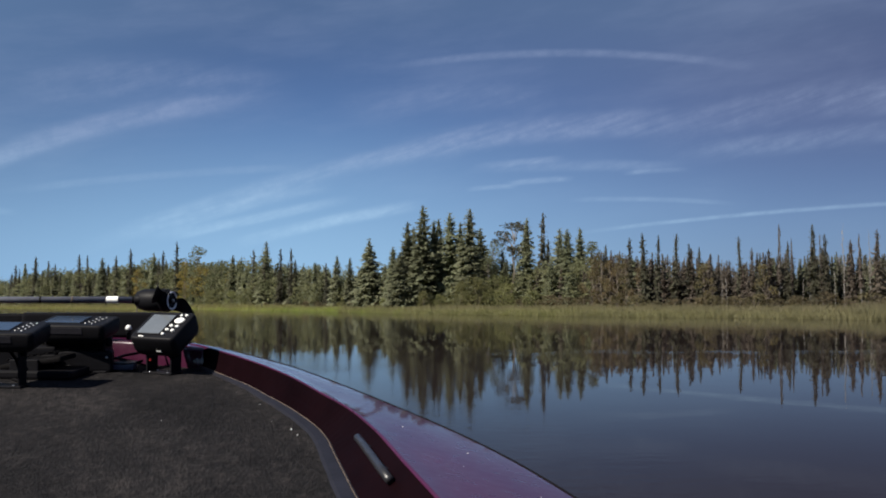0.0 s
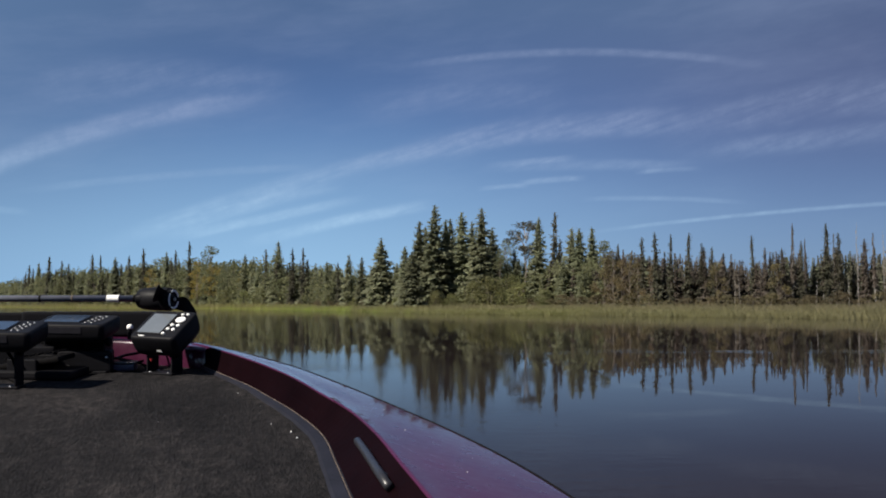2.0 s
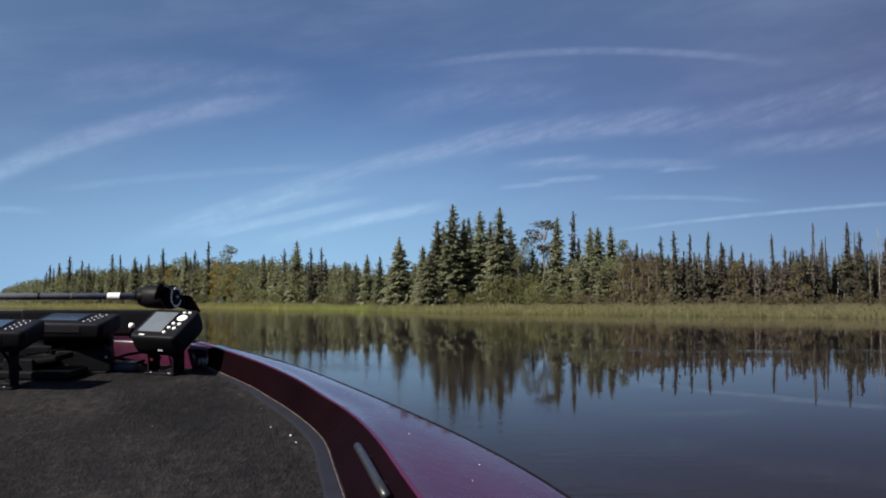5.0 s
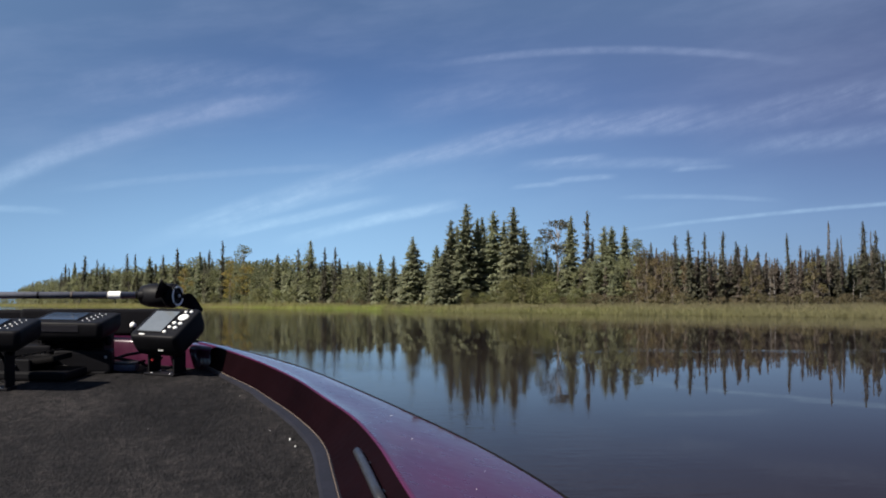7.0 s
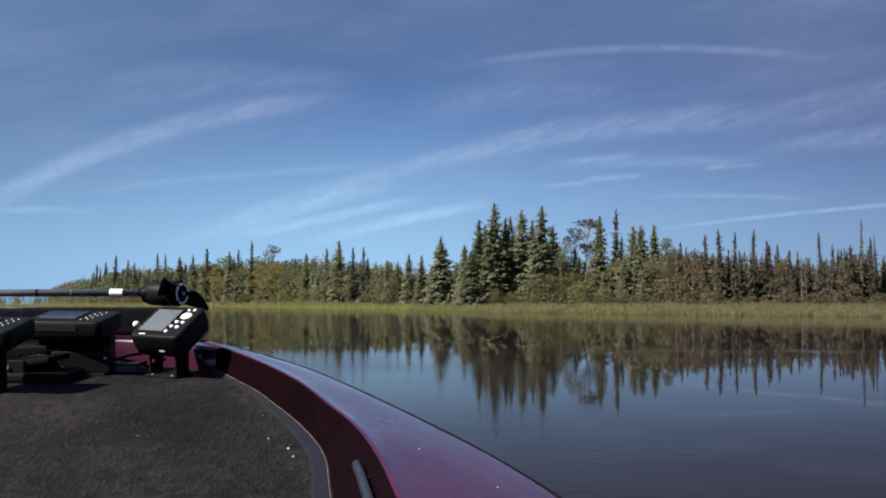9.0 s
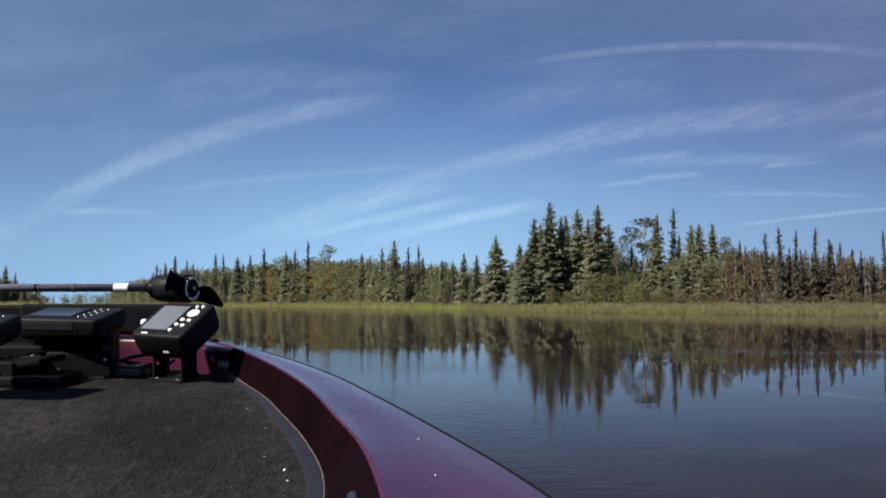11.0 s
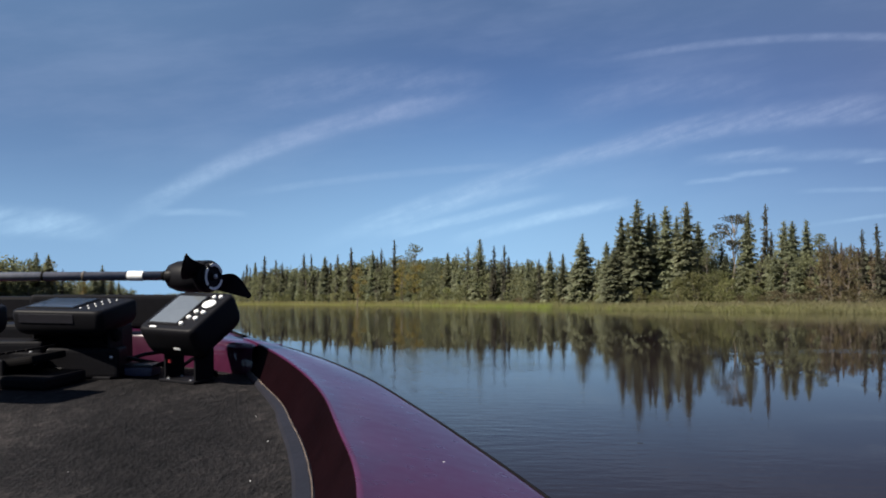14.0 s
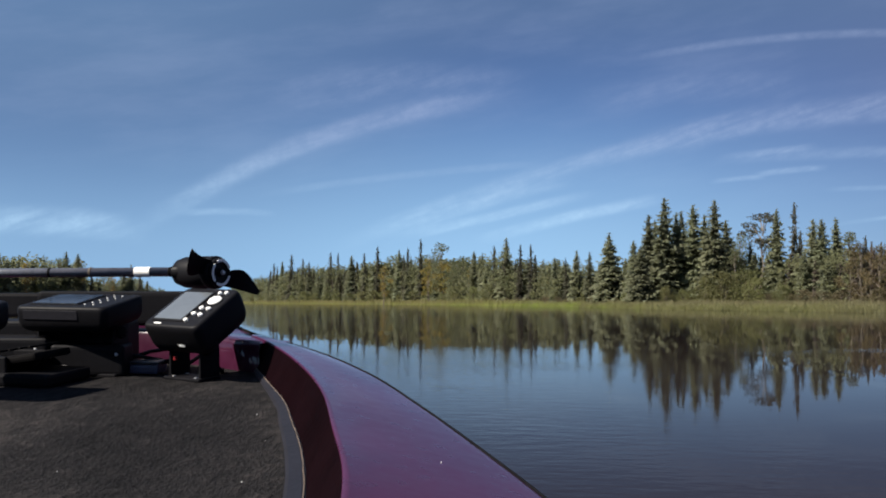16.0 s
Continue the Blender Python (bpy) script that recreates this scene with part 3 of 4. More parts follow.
def trunk_mesh(name, mat, radius=0.013, top=0.97, limbs=(), bend=0.01, seed=0, sides=7):
    rng = np.random.default_rng(seed)
    bm = bmesh.new()
    pieces = [tube([(rng.normal(0, bend) * (k > 0), rng.normal(0, bend) * (k > 0), top * k / 6 - 0.02 * (k == 0)) for k in range(7)], [radius * (1.25 - 0.3 * (k > 0) - 0.15 * k) for k in range(7)], sides)]
    for a, b, r in limbs:
        a, b = Vector(a), Vector(b)
        pieces.append(tube([a, (a + b) / 2 + Vector((0, 0, 0.02)), b], [r, r * 0.7, r * 0.3], 5))
    me = bpy.data.meshes.new(name)
    for p in pieces:
        p.to_mesh(me)
        p.free()
        bm.from_mesh(me)
    bmesh.ops.recalc_face_normals(bm, faces=bm.faces)
    bm.to_mesh(me)
    bm.free()
    me.materials.append(mat)
    return me


class Kind:
    """A kind of tree, of height 1, of which copies of any height are planted."""

    def __init__(self, name, label, category, trunk, crown):
        self.name, self.label, self.category, self.trunk, self.crown = name, label, category, trunk, crown

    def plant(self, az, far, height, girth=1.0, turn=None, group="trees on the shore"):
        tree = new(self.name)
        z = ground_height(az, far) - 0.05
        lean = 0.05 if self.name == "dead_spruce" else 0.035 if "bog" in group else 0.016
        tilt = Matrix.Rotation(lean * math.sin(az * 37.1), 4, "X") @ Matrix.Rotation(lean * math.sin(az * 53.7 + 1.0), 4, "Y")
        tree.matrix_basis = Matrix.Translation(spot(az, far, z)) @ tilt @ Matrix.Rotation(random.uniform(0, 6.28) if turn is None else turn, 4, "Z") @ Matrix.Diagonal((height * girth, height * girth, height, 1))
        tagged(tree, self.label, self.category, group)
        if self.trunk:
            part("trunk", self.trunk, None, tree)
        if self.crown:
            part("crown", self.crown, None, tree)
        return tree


def spruce_kind(name, label, seed, mat=None, **shape):
    v, f = spruce_crown(seed, **shape)
    return Kind(name, label, "tree", trunk_mesh("trunk", BARK, 0.011, 0.96, seed=seed), mesh_of("crown", v, f, mat or NEEDLES))


def broad_kind(name, label, seed, mat, trunk_radius=0.014, **shape):
    v, f, hubs = broad_crown(seed, **shape)
    limbs = [((0, 0, max(0.1, h.z - 0.16)), h, 0.006) for h, r in hubs]
    return Kind(name, label, "tree", trunk_mesh("trunk", BARK, trunk_radius, 0.85, limbs, 0.012, seed), mesh_of("crown", v, f, mat))


def dead_kind(seed, needles):
    rng = np.random.default_rng(seed)
    limbs = []
    for k in range(46):
        z, phi = rng.uniform(0.12, 0.95), rng.uniform(0, 6.28)
        d = rng.uniform(0.3, 1.0) * 0.085 * (1.1 - z)
        limbs.append(((0, 0, z), (d * math.cos(phi), d * math.sin(phi), z - 0.3 * d), 0.0022))
    crown = None
    if needles:
        v, f = spruce_crown(seed, whorls=30, wide=0.05, bare=0.35, thin=0.6, club=True, arms=5)
        crown = mesh_of("crown", v, f, NEEDLES_DULL)
    return Kind("dead_spruce", "grey half-dead spruce with bare twigs", "tree", trunk_mesh("trunk", DEAD, 0.008, 0.99, limbs, 0.006, seed, 6), crown)


TALL = [spruce_kind("spruce_tree", "tall dark-green spruce with drooping boughs", s, whorls=84, wide=w, bare=0.02, ragged=0.55, arms=9) for s, w in ((11, 0.170), (12, 0.190), (13, 0.150), (14, 0.175))]
AFAR = [spruce_kind("spruce_tree", "dark-green spruce in the far wood", s, whorls=40, wide=w, bare=0.02, ragged=0.55, arms=7) for s, w in ((15, 0.165), (16, 0.185), (17, 0.145))]
FAT = spruce_kind("spruce_tree", "broad dark-green spruce with ragged boughs", 21, whorls=80, wide=0.27, bare=0.02, ragged=0.65, arms=11, power=0.8)
SPIRE = [spruce_kind("spruce_tree", "narrow black spruce with a slender top", s, NEEDLES_DARK, whorls=52, wide=w, bare=0.04, ragged=0.68, thin=0.08, club=True, arms=8, power=0.56) for s, w in ((31, 0.090), (32, 0.108), (33, 0.082))]
DULL = [spruce_kind("spruce_tree", "thin dull-brown black spruce, partly bare", s, NEEDLES_DULL, whorls=50, wide=w, bare=0.05, ragged=0.55, thin=0.1, club=True, arms=7, power=0.60) for s, w in ((41, 0.125), (42, 0.150))]
LEAFY = [broad_kind("birch_tree", "leafy green broadleaf tree", s, LEAVES, leaves=1000, low=0.24, wide=0.26, puffs=13, leaf=0.020) for s in (51, 52)]
RUST = [broad_kind("alder_tree", "thin leafy tree turned rusty brown", s, RUST_LEAVES, 0.010, leaves=1000, low=0.12, wide=0.22, puffs=11, leaf=0.017) for s in (58, 59)]
GOLD = broad_kind("birch_tree", "birch tree turning autumn gold", 55, LEAVES_GOLD, leaves=1200, low=0.25, wide=0.20, puffs=11, leaf=0.016)
CROOKED = broad_kind("pine_tree", "tall pine with bare stem and flat open crown", 57, NEEDLES_DARK, 0.012, leaves=1100, low=0.60, wide=0.22, puffs=9, flat=0.4, leaf=0.014)
SNAG = [dead_kind(61, True), dead_kind(62, False), dead_kind(63, True)]


def bush_kind(name, label, seed, mat, **shape):
    v, f, hubs = broad_crown(seed, **shape)
    bm_limbs = [((0, 0, 0.0), h, 0.012) for h, r in hubs]
    return Kind(name, label, "bush", trunk_mesh("trunk", BARK, 0.012, 0.3, bm_limbs, 0.01, seed, 5), mesh_of("crown", v, f, mat))


BUSH = [bush_kind("willow_bush", "rounded grey-green willow bush", s, WILLOW, leaves=1300, low=0.10, wide=0.62, puffs=16, leaf=0.045, flat=0.7) for s in (71, 72)]
SHRUB = [bush_kind("shrub", "low brown-olive scrub at the wood's edge", s, SCRUB, leaves=420, low=0.1, wide=0.8, puffs=11, leaf=0.075, flat=0.6) for s in (75, 76)]

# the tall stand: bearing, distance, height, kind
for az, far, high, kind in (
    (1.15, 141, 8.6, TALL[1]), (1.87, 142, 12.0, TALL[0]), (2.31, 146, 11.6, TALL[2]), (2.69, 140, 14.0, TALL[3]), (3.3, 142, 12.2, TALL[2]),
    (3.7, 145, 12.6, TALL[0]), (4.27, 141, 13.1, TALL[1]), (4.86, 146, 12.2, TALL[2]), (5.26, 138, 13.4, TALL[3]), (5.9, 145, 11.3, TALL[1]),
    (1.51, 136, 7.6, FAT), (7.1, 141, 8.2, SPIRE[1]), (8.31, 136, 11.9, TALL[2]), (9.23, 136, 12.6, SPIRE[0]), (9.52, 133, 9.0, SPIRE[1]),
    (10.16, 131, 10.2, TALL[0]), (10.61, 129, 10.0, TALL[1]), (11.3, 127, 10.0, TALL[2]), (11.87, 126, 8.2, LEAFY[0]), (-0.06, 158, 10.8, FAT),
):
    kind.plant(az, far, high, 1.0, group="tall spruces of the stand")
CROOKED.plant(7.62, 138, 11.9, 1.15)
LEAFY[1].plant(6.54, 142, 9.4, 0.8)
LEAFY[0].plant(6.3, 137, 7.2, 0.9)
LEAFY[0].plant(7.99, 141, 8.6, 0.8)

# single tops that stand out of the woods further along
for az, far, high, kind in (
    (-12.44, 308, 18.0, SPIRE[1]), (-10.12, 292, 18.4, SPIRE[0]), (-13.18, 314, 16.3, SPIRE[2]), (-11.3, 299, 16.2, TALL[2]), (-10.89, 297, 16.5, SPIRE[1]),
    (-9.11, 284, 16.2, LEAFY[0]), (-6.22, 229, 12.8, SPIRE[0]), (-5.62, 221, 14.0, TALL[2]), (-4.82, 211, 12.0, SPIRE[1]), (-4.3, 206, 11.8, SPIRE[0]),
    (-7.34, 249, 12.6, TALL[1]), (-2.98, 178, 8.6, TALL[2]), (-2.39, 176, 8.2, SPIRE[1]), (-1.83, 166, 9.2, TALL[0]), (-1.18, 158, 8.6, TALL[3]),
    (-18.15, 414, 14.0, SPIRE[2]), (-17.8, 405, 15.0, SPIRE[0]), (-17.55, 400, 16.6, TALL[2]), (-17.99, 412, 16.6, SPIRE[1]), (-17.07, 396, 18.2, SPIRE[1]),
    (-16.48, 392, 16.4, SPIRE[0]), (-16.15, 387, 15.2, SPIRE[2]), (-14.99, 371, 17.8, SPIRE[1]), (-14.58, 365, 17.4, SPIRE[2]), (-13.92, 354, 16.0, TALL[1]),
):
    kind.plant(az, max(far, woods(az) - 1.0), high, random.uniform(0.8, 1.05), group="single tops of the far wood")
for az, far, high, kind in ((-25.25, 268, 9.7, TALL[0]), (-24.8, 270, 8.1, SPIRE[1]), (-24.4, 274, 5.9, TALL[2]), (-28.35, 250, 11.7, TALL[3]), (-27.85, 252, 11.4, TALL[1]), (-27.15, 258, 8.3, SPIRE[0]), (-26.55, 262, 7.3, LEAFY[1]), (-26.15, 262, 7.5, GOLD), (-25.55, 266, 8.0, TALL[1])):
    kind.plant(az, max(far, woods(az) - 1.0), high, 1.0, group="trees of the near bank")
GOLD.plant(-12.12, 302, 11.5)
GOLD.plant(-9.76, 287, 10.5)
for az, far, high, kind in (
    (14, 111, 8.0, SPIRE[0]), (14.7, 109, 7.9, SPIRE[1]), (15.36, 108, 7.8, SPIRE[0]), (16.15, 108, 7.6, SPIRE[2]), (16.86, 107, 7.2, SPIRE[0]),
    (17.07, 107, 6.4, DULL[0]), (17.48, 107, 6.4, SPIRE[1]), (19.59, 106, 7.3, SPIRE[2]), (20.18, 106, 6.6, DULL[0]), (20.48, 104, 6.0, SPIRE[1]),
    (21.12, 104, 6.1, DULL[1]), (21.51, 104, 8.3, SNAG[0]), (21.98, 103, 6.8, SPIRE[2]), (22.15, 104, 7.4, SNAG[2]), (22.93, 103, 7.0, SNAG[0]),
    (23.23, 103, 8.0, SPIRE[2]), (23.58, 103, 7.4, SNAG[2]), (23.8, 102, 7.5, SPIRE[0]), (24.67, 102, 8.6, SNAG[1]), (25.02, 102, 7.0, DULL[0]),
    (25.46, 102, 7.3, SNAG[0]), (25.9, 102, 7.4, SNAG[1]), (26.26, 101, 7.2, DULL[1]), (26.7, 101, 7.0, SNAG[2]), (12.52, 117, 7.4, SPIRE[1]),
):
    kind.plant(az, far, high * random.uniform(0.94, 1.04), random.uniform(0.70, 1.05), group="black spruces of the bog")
for az in (18.6, 18.9, 22.6, 24.2):
    SNAG[1].plant(az, woods(az) - 1, random.uniform(3.0, 4.2))

for az, high in ((11.9, 6.0), (12.3, 6.6), (12.75, 5.6), (13.2, 6.2), (13.6, 5.2), (14.35, 4.6), (17.7, 4.8), (20.8, 4.6)):
    RUST[int(high * 10) % 2].plant(az, woods(az) - 1.5, high, random.uniform(0.9, 1.2), group="rusty alders of the bog")

# the body of the wood: rows of trees whose tops follow the outline of the wood
TOP_AZ = [-39.48, -33.73, -28.5, -27.7, -27.3, -26.0, -24.9, -24.2, -23.4, -21.6, -20.3, -19.5, -18.4, -15.32, -12.44, -9.6, -6.86, -3.98, -1.19, 1.11, 6.38, 9.6, 12.44, 15.65, 17.82, 19, 20.01, 22.41, 25.55, 30.03]
TOP_AT = [10.6, 10.6, 10.8, 10.5, 6.8, 6.8, 6.7, 4.7, 4, 7, 9.5, 12, 13, 14, 14.5, 14, 11.8, 9.4, 7, 7.8, 7.6, 7.2, 6.5, 5.9, 5.6, 5.3, 5.4, 5.8, 5.8, 5.9]


def top(az):
    return float(np.interp(az, TOP_AZ, TOP_AT))


rng = np.random.default_rng(17)
az = -37.5
while az < 29.6:
    far = woods(az)
    step = 78.0 / far * (1.0 if az < 12 else 0.7)
    if not -23.4 < az < -20.2:
        if az < -23 or -10 < az < -7.2:
            pool = LEAFY + [GOLD] + AFAR
        elif az < 1:
            pool = AFAR + SPIRE + LEAFY[:1]
        elif az < 12:
            pool = TALL[:3] + DULL[:1]
        elif az < 21:
            pool = DULL * 3 + RUST[:1] + SNAG
        else:
            pool = DULL[:1] + SPIRE * 3 + SNAG
        kind = pool[rng.integers(len(pool))]
        high = top(az) * rng.uniform(0.72, 1.03)
        kind.plant(az + rng.uniform(-0.3, 0.3) * step, far + rng.uniform(0, 5), high, rng.uniform(0.95, 1.3), group="trees of the wood")
    az += step


def build_back_woods():
    """The trees behind the front row, closing the wood."""
    v0 = [plain_crown(s, 17, 0.17, 6, 0.65) for s in (81, 82, 83)]
    v2 = [plain_crown(s, 26, 0.085, 6, 0.62) for s in (86, 87, 88)]
    v1 = [broad_crown(s, leaves=270, low=0.10, wide=0.30, puffs=14, leaf=0.037)[:2] for s in (84, 85)]
    for name, label, pool, mat, lo, hi, share in (
        ("back_spruces", "dense dark spruce wood behind the shore", v0 + v2[:1], NEEDLES, -38, 30, 1.0),
        ("back_broadleaves", "green and yellowing broadleaf wood among the spruces", v1, LEAVES, -38, 14.0, 0.5),
        ("back_bog_wood", "dull brown thicket of bog spruces", v2, NEEDLES_DULL, 11.2, 22, 1.0),
        ("back_bog_spruces", "dark thicket of black spruces in the bog", v2, NEEDLES_DARK, 21, 30, 1.0),
    ):
        rng = np.random.default_rng(len(name))
        verts, faces, az = [], [], float(lo)
        while az < hi:
            far = woods(az)
            step = (48.0 if lo < 0 else 18.0) / far
            for row in range(4):
                if rng.random() > share or -23.4 < az < -20.2:
                    continue
                pv, pf = pool[rng.integers(len(pool))]
                a = az + rng.uniform(-0.5, 0.5) * step
                r = far + 4 + row * 5 + rng.uniform(-2, 2)
                h = top(a) * (rng.uniform(0.6, 0.96) if lo < 0 else rng.uniform(0.66, 1.08))
                turn, girth = rng.uniform(0, 6.28), rng.uniform(1.0, 1.4) * h
                base, c, s, n = spot(a, r, ground_height(a, r)), math.cos(turn), math.sin(turn), len(verts)
                verts += [(base.x + girth * (p.x * c - p.y * s), base.y + girth * (p.x * s + p.y * c), base.z + p.z * h) for p in pv]
                faces += [tuple(i + n for i in f) for f in pf]
            az += step
        tagged(new(name, mesh_of(name, verts, faces, mat)), label, "woods", kind="stuff")
    # the far shore down the channel
    rng = np.random.default_rng(3)
    verts, faces = [], []
    for k in range(60):
        a, r = rng.uniform(-24.5, -17.5), rng.uniform(760, 860)
        pv, pf = v0[rng.integers(3)] if k % 2 else v1[rng.integers(2)]
        h, n, base = rng.uniform(5, 9), len(verts), spot(a, r, 0.2)
        verts += [(base.x + 1.6 * h * p.x, base.y + 1.6 * h * p.y, base.z + p.z * h) for p in pv]
        faces += [tuple(i + n for i in f) for f in pf]
    tagged(new("far_shore_woods", mesh_of("far_shore_woods", verts, faces, NEEDLES)), "low distant wood at the end of the channel", "woods", kind="stuff")


build_back_woods()

# bushes and scrub before the trees: bearing, distance, height
for az, high, girth in ((4.78, 3.4, 1.0), (5.66, 3.9, 1.1), (6.86, 4.1, 1.1), (7.42, 3.2, 0.9), (2.87, 2.4, 0.9), (0.72, 1.8, 0.9), (-1.51, 1.8, 1.0), (8.63, 2.4, 1.0), (3.66, 2.0, 0.9)):
    BUSH[int(high * 10) % 2].plant(az, woods(az) - 4.5, high, girth, group="willow bushes by the stand")
rng = np.random.default_rng(23)
az = -19.0
while az < 28.5:
    far = woods(az)
    if az < -6.4:
        BUSH[int(rng.integers(2))].plant(az, far - 5, rng.uniform(2.6, 4.6), 1.0, group="willow bushes along the wood")
        az += 230.0 / far
    else:
        SHRUB[int(rng.integers(2))].plant(az, far - rng.uniform(2, 4), rng.uniform(0.9, 1.5) * (1.2 if az > 8 else 1.0), 1.3, group="scrub along the wood")
        az += 110.0 / far

# ---- the boat ----
# The boat rides a little bow-up. Its plan: metres ahead of the seat and to starboard of it.
BOAT = pose(0.05, -0.05, 0.80, 0, 0, 2.0)
SEAT, RISE, MID = 0.42, math.tan(radians(4)), -1.10
DECKM = BOAT @ pose(0, 0, -SEAT, 4, 0, 0)
STERN, CORNER, TIP = -3.0, 3.08, 4.15
OUT_Y = [-3.0, -1.0, 0.0, 0.6, 1.0, 1.36, 1.70, 2.08, 2.375, 2.72, 3.03, 3.30, 3.55, 3.85, 4.15]
OUT_X = [0.42, 0.40, 0.37, 0.335, 0.295, 0.238, 0.148, 0.008, -0.112, -0.265, -0.450, -0.670, -0.80, -0.94, -1.08]
OUT_H = [0.0, 0.0, 0.0, 0.0, 0.0, 0.002, 0.010, 0.025, 0.038, 0.052, 0.065, 0.080, 0.084, 0.084, 0.084]
IN_Y = [-3.0, -1.0, 0.0, 0.6, 1.0, 1.35, 1.63, 1.913, 2.262, 2.60, 2.895, 3.105, 3.22]
IN_X = [0.07, 0.06, 0.03, -0.02, -0.055, -0.085, -0.125, -0.190, -0.275, -0.385, -0.500, -0.595, -0.655]
LOW_Y = [-3.0, -1.0, 0.0, 0.6, 1.04, 1.37, 1.69, 1.94, 2.15, 2.335, 2.54, 2.76, 3.065, 3.22]
LOW_X = [-0.02, -0.03, -0.06, -0.11, -0.145, -0.165, -0.188, -0.236, -0.289, -0.343, -0.403, -0.484, -0.599, -0.66]
CAP = 0.084  # the gunwale's inner edge over the deck


def afloat(y, b, h):
    """A place on the boat: metres ahead of the seat, to starboard of the keel, above the deck."""
    return BOAT @ Vector((MID + b, y, -SEAT + RISE * y + h))


def outer(y):
    return curve(y, OUT_Y, OUT_X) - MID


def outer_height(y):
    return curve(y, OUT_Y, OUT_H)


def inner(y):
    return curve(y, IN_Y, IN_X) - MID


def low(y):
    """The foot of the inner side, where the deck's trim runs."""
    return curve(y, LOW_Y, LOW_X) - MID


def strip(y):
    """How wide the trim is."""
    return curve(y, [STERN, 1.7, 2.15, 2.76, CORNER], [0.034, 0.032, 0.028, 0.016, 0.008])


def bulk(b):
    """The curved bulkhead under the bow cap."""
    return 3.30 - 0.22 * min(1.0, abs(b) / 0.49) ** 2.2


def ribs(rows, close=False):
    """A skin over rows of places, one row a station."""
    bm = bmesh.new()
    rings = [[bm.verts.new(p) for p in row] for row in rows]
    for a, b in zip(rings, rings[1:]):
        for k in range(len(a) - (0 if close else 1)):
            bm.faces.new((a[k], a[(k + 1) % len(a)], b[(k + 1) % len(b)], b[k]))
    if close:
        bm.faces.new(rings[0][::-1]), bm.faces.new(rings[-1])
    return bm


def build_boat():
    boat = tagged(new("boat"), "maroon fibreglass fishing boat with a carpeted bow deck", "boat")
    sides = [STERN + (CORNER + 0.02 - STERN) * (k / 110) ** 0.75 for k in range(111)]
    caps = [STERN + (3.22 - STERN) * (k / 120) ** 0.75 for k in range(121)]
    whole = [STERN + (TIP - STERN) * (k / 130) ** 0.75 for k in range(131)]
    for side in (1, -1):
        rows = []
        for y in caps:
            i, o, e = inner(y), outer(y), outer_height(y)
            w = o - i
            crown = [(i + w * f, CAP + (e - CAP) * f ** 0.8 + 0.004 * math.sin(math.pi * f)) for f in (0.03, 0.08, 0.15, 0.23, 0.32, 0.41, 0.5, 0.59, 0.68, 0.77, 0.85, 0.92, 0.97)]
            edge = [(i - 0.001, CAP - 0.0045), (i, CAP - 0.0012), *crown, (o - 0.002, e), (o, e - 0.006), (o, e - 0.035), (i + 0.02, CAP - 0.060 + (e - CAP) * 0.3), (i + 0.012, CAP - 0.018)]
            rows.append([afloat(y, side * b, z) for b, z in edge])
        part("gunwale", ribs(rows, True), GELCOAT, boat, "glossy maroon gunwale reflecting the sky", smooth=True)
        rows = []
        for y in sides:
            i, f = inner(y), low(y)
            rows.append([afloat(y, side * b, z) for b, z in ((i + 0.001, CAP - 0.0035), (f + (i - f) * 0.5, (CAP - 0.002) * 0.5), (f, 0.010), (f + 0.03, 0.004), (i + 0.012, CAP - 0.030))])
        # shade below the gunwale comes from this darker copy of the gelcoat
        part("side_panel", ribs(rows, True), GELCOAT_SHADED, boat, "maroon inner side of the deck, its shade put into the colour", smooth=False)
        rows = [[afloat(y, side * (low(y) + d * strip(y)), z) for d, z in ((-1.0, 0.002), (-0.82, 0.008), (-0.16, 0.013), (0.09, 0.012), (0.09, 0.0), (-1.0, 0.0))] for y in sides]
        trim = part("deck_trim", ribs(rows, True), VINYL, boat, "grey vinyl strip between carpet and side")
        rows = [[afloat(y, side * (low(y) + d + 0.0012 * noise.noise(Vector((y * 23, side, 0)))), z) for d, z in ((-0.0032, 0.0122), (-0.0030, 0.0142), (-0.0010, 0.0142), (-0.0006, 0.0122))] for y in sides]
        part("worn_edge", ribs(rows, True), WORN, trim, "scuffed pale edge of the strip")
        rows = [[afloat(y, side * (outer(y) + d), outer_height(y) + z) for d, z in ((-0.003, -0.004), (-0.001, 0.0018), (0.0015, 0.0016), (0.0035, -0.006), (0.003, -0.016), (-0.002, -0.018))] for y in whole]
        rail = part("rub_rail", ribs(rows, True), RUBBER, boat, "black rubber rub rail", smooth=True)
        rows = [[afloat(y, side * (outer(y) + d), outer_height(y) + z) for d, z in ((0.003, -0.010), (0.009, -0.013), (0.013, -0.020), (0.012, -0.034), (0.002, -0.038))] for y in whole]
        part("rail_insert", ribs(rows, True), RAIL_LIP, rail, "grey-violet lower lip of the rail", smooth=True)
        rows = []
        for y in whole:
            o, e, f = outer(y), outer_height(y), max(0.0, (y - 1.0) / (TIP - 1.0))
            foot = -0.62 + 0.36 * f * f
            rows.append([afloat(y, side * b, z) for b, z in ((o, e - 0.030), (o * 0.97, e * 0.6 - 0.14), (o * 0.90, foot * 0.55), (o * 0.80, foot * 0.75), (o * 0.62, foot * 0.9), (0.0, foot))])
        part("hull_side", ribs(rows), HULL, boat, "maroon hull side", smooth=True)
    # carpeted deck, in small facets with a little unevenness
    rows = []
    for k in range(161):
        row = []
        for j in range(41):
            f = j / 20 - 1
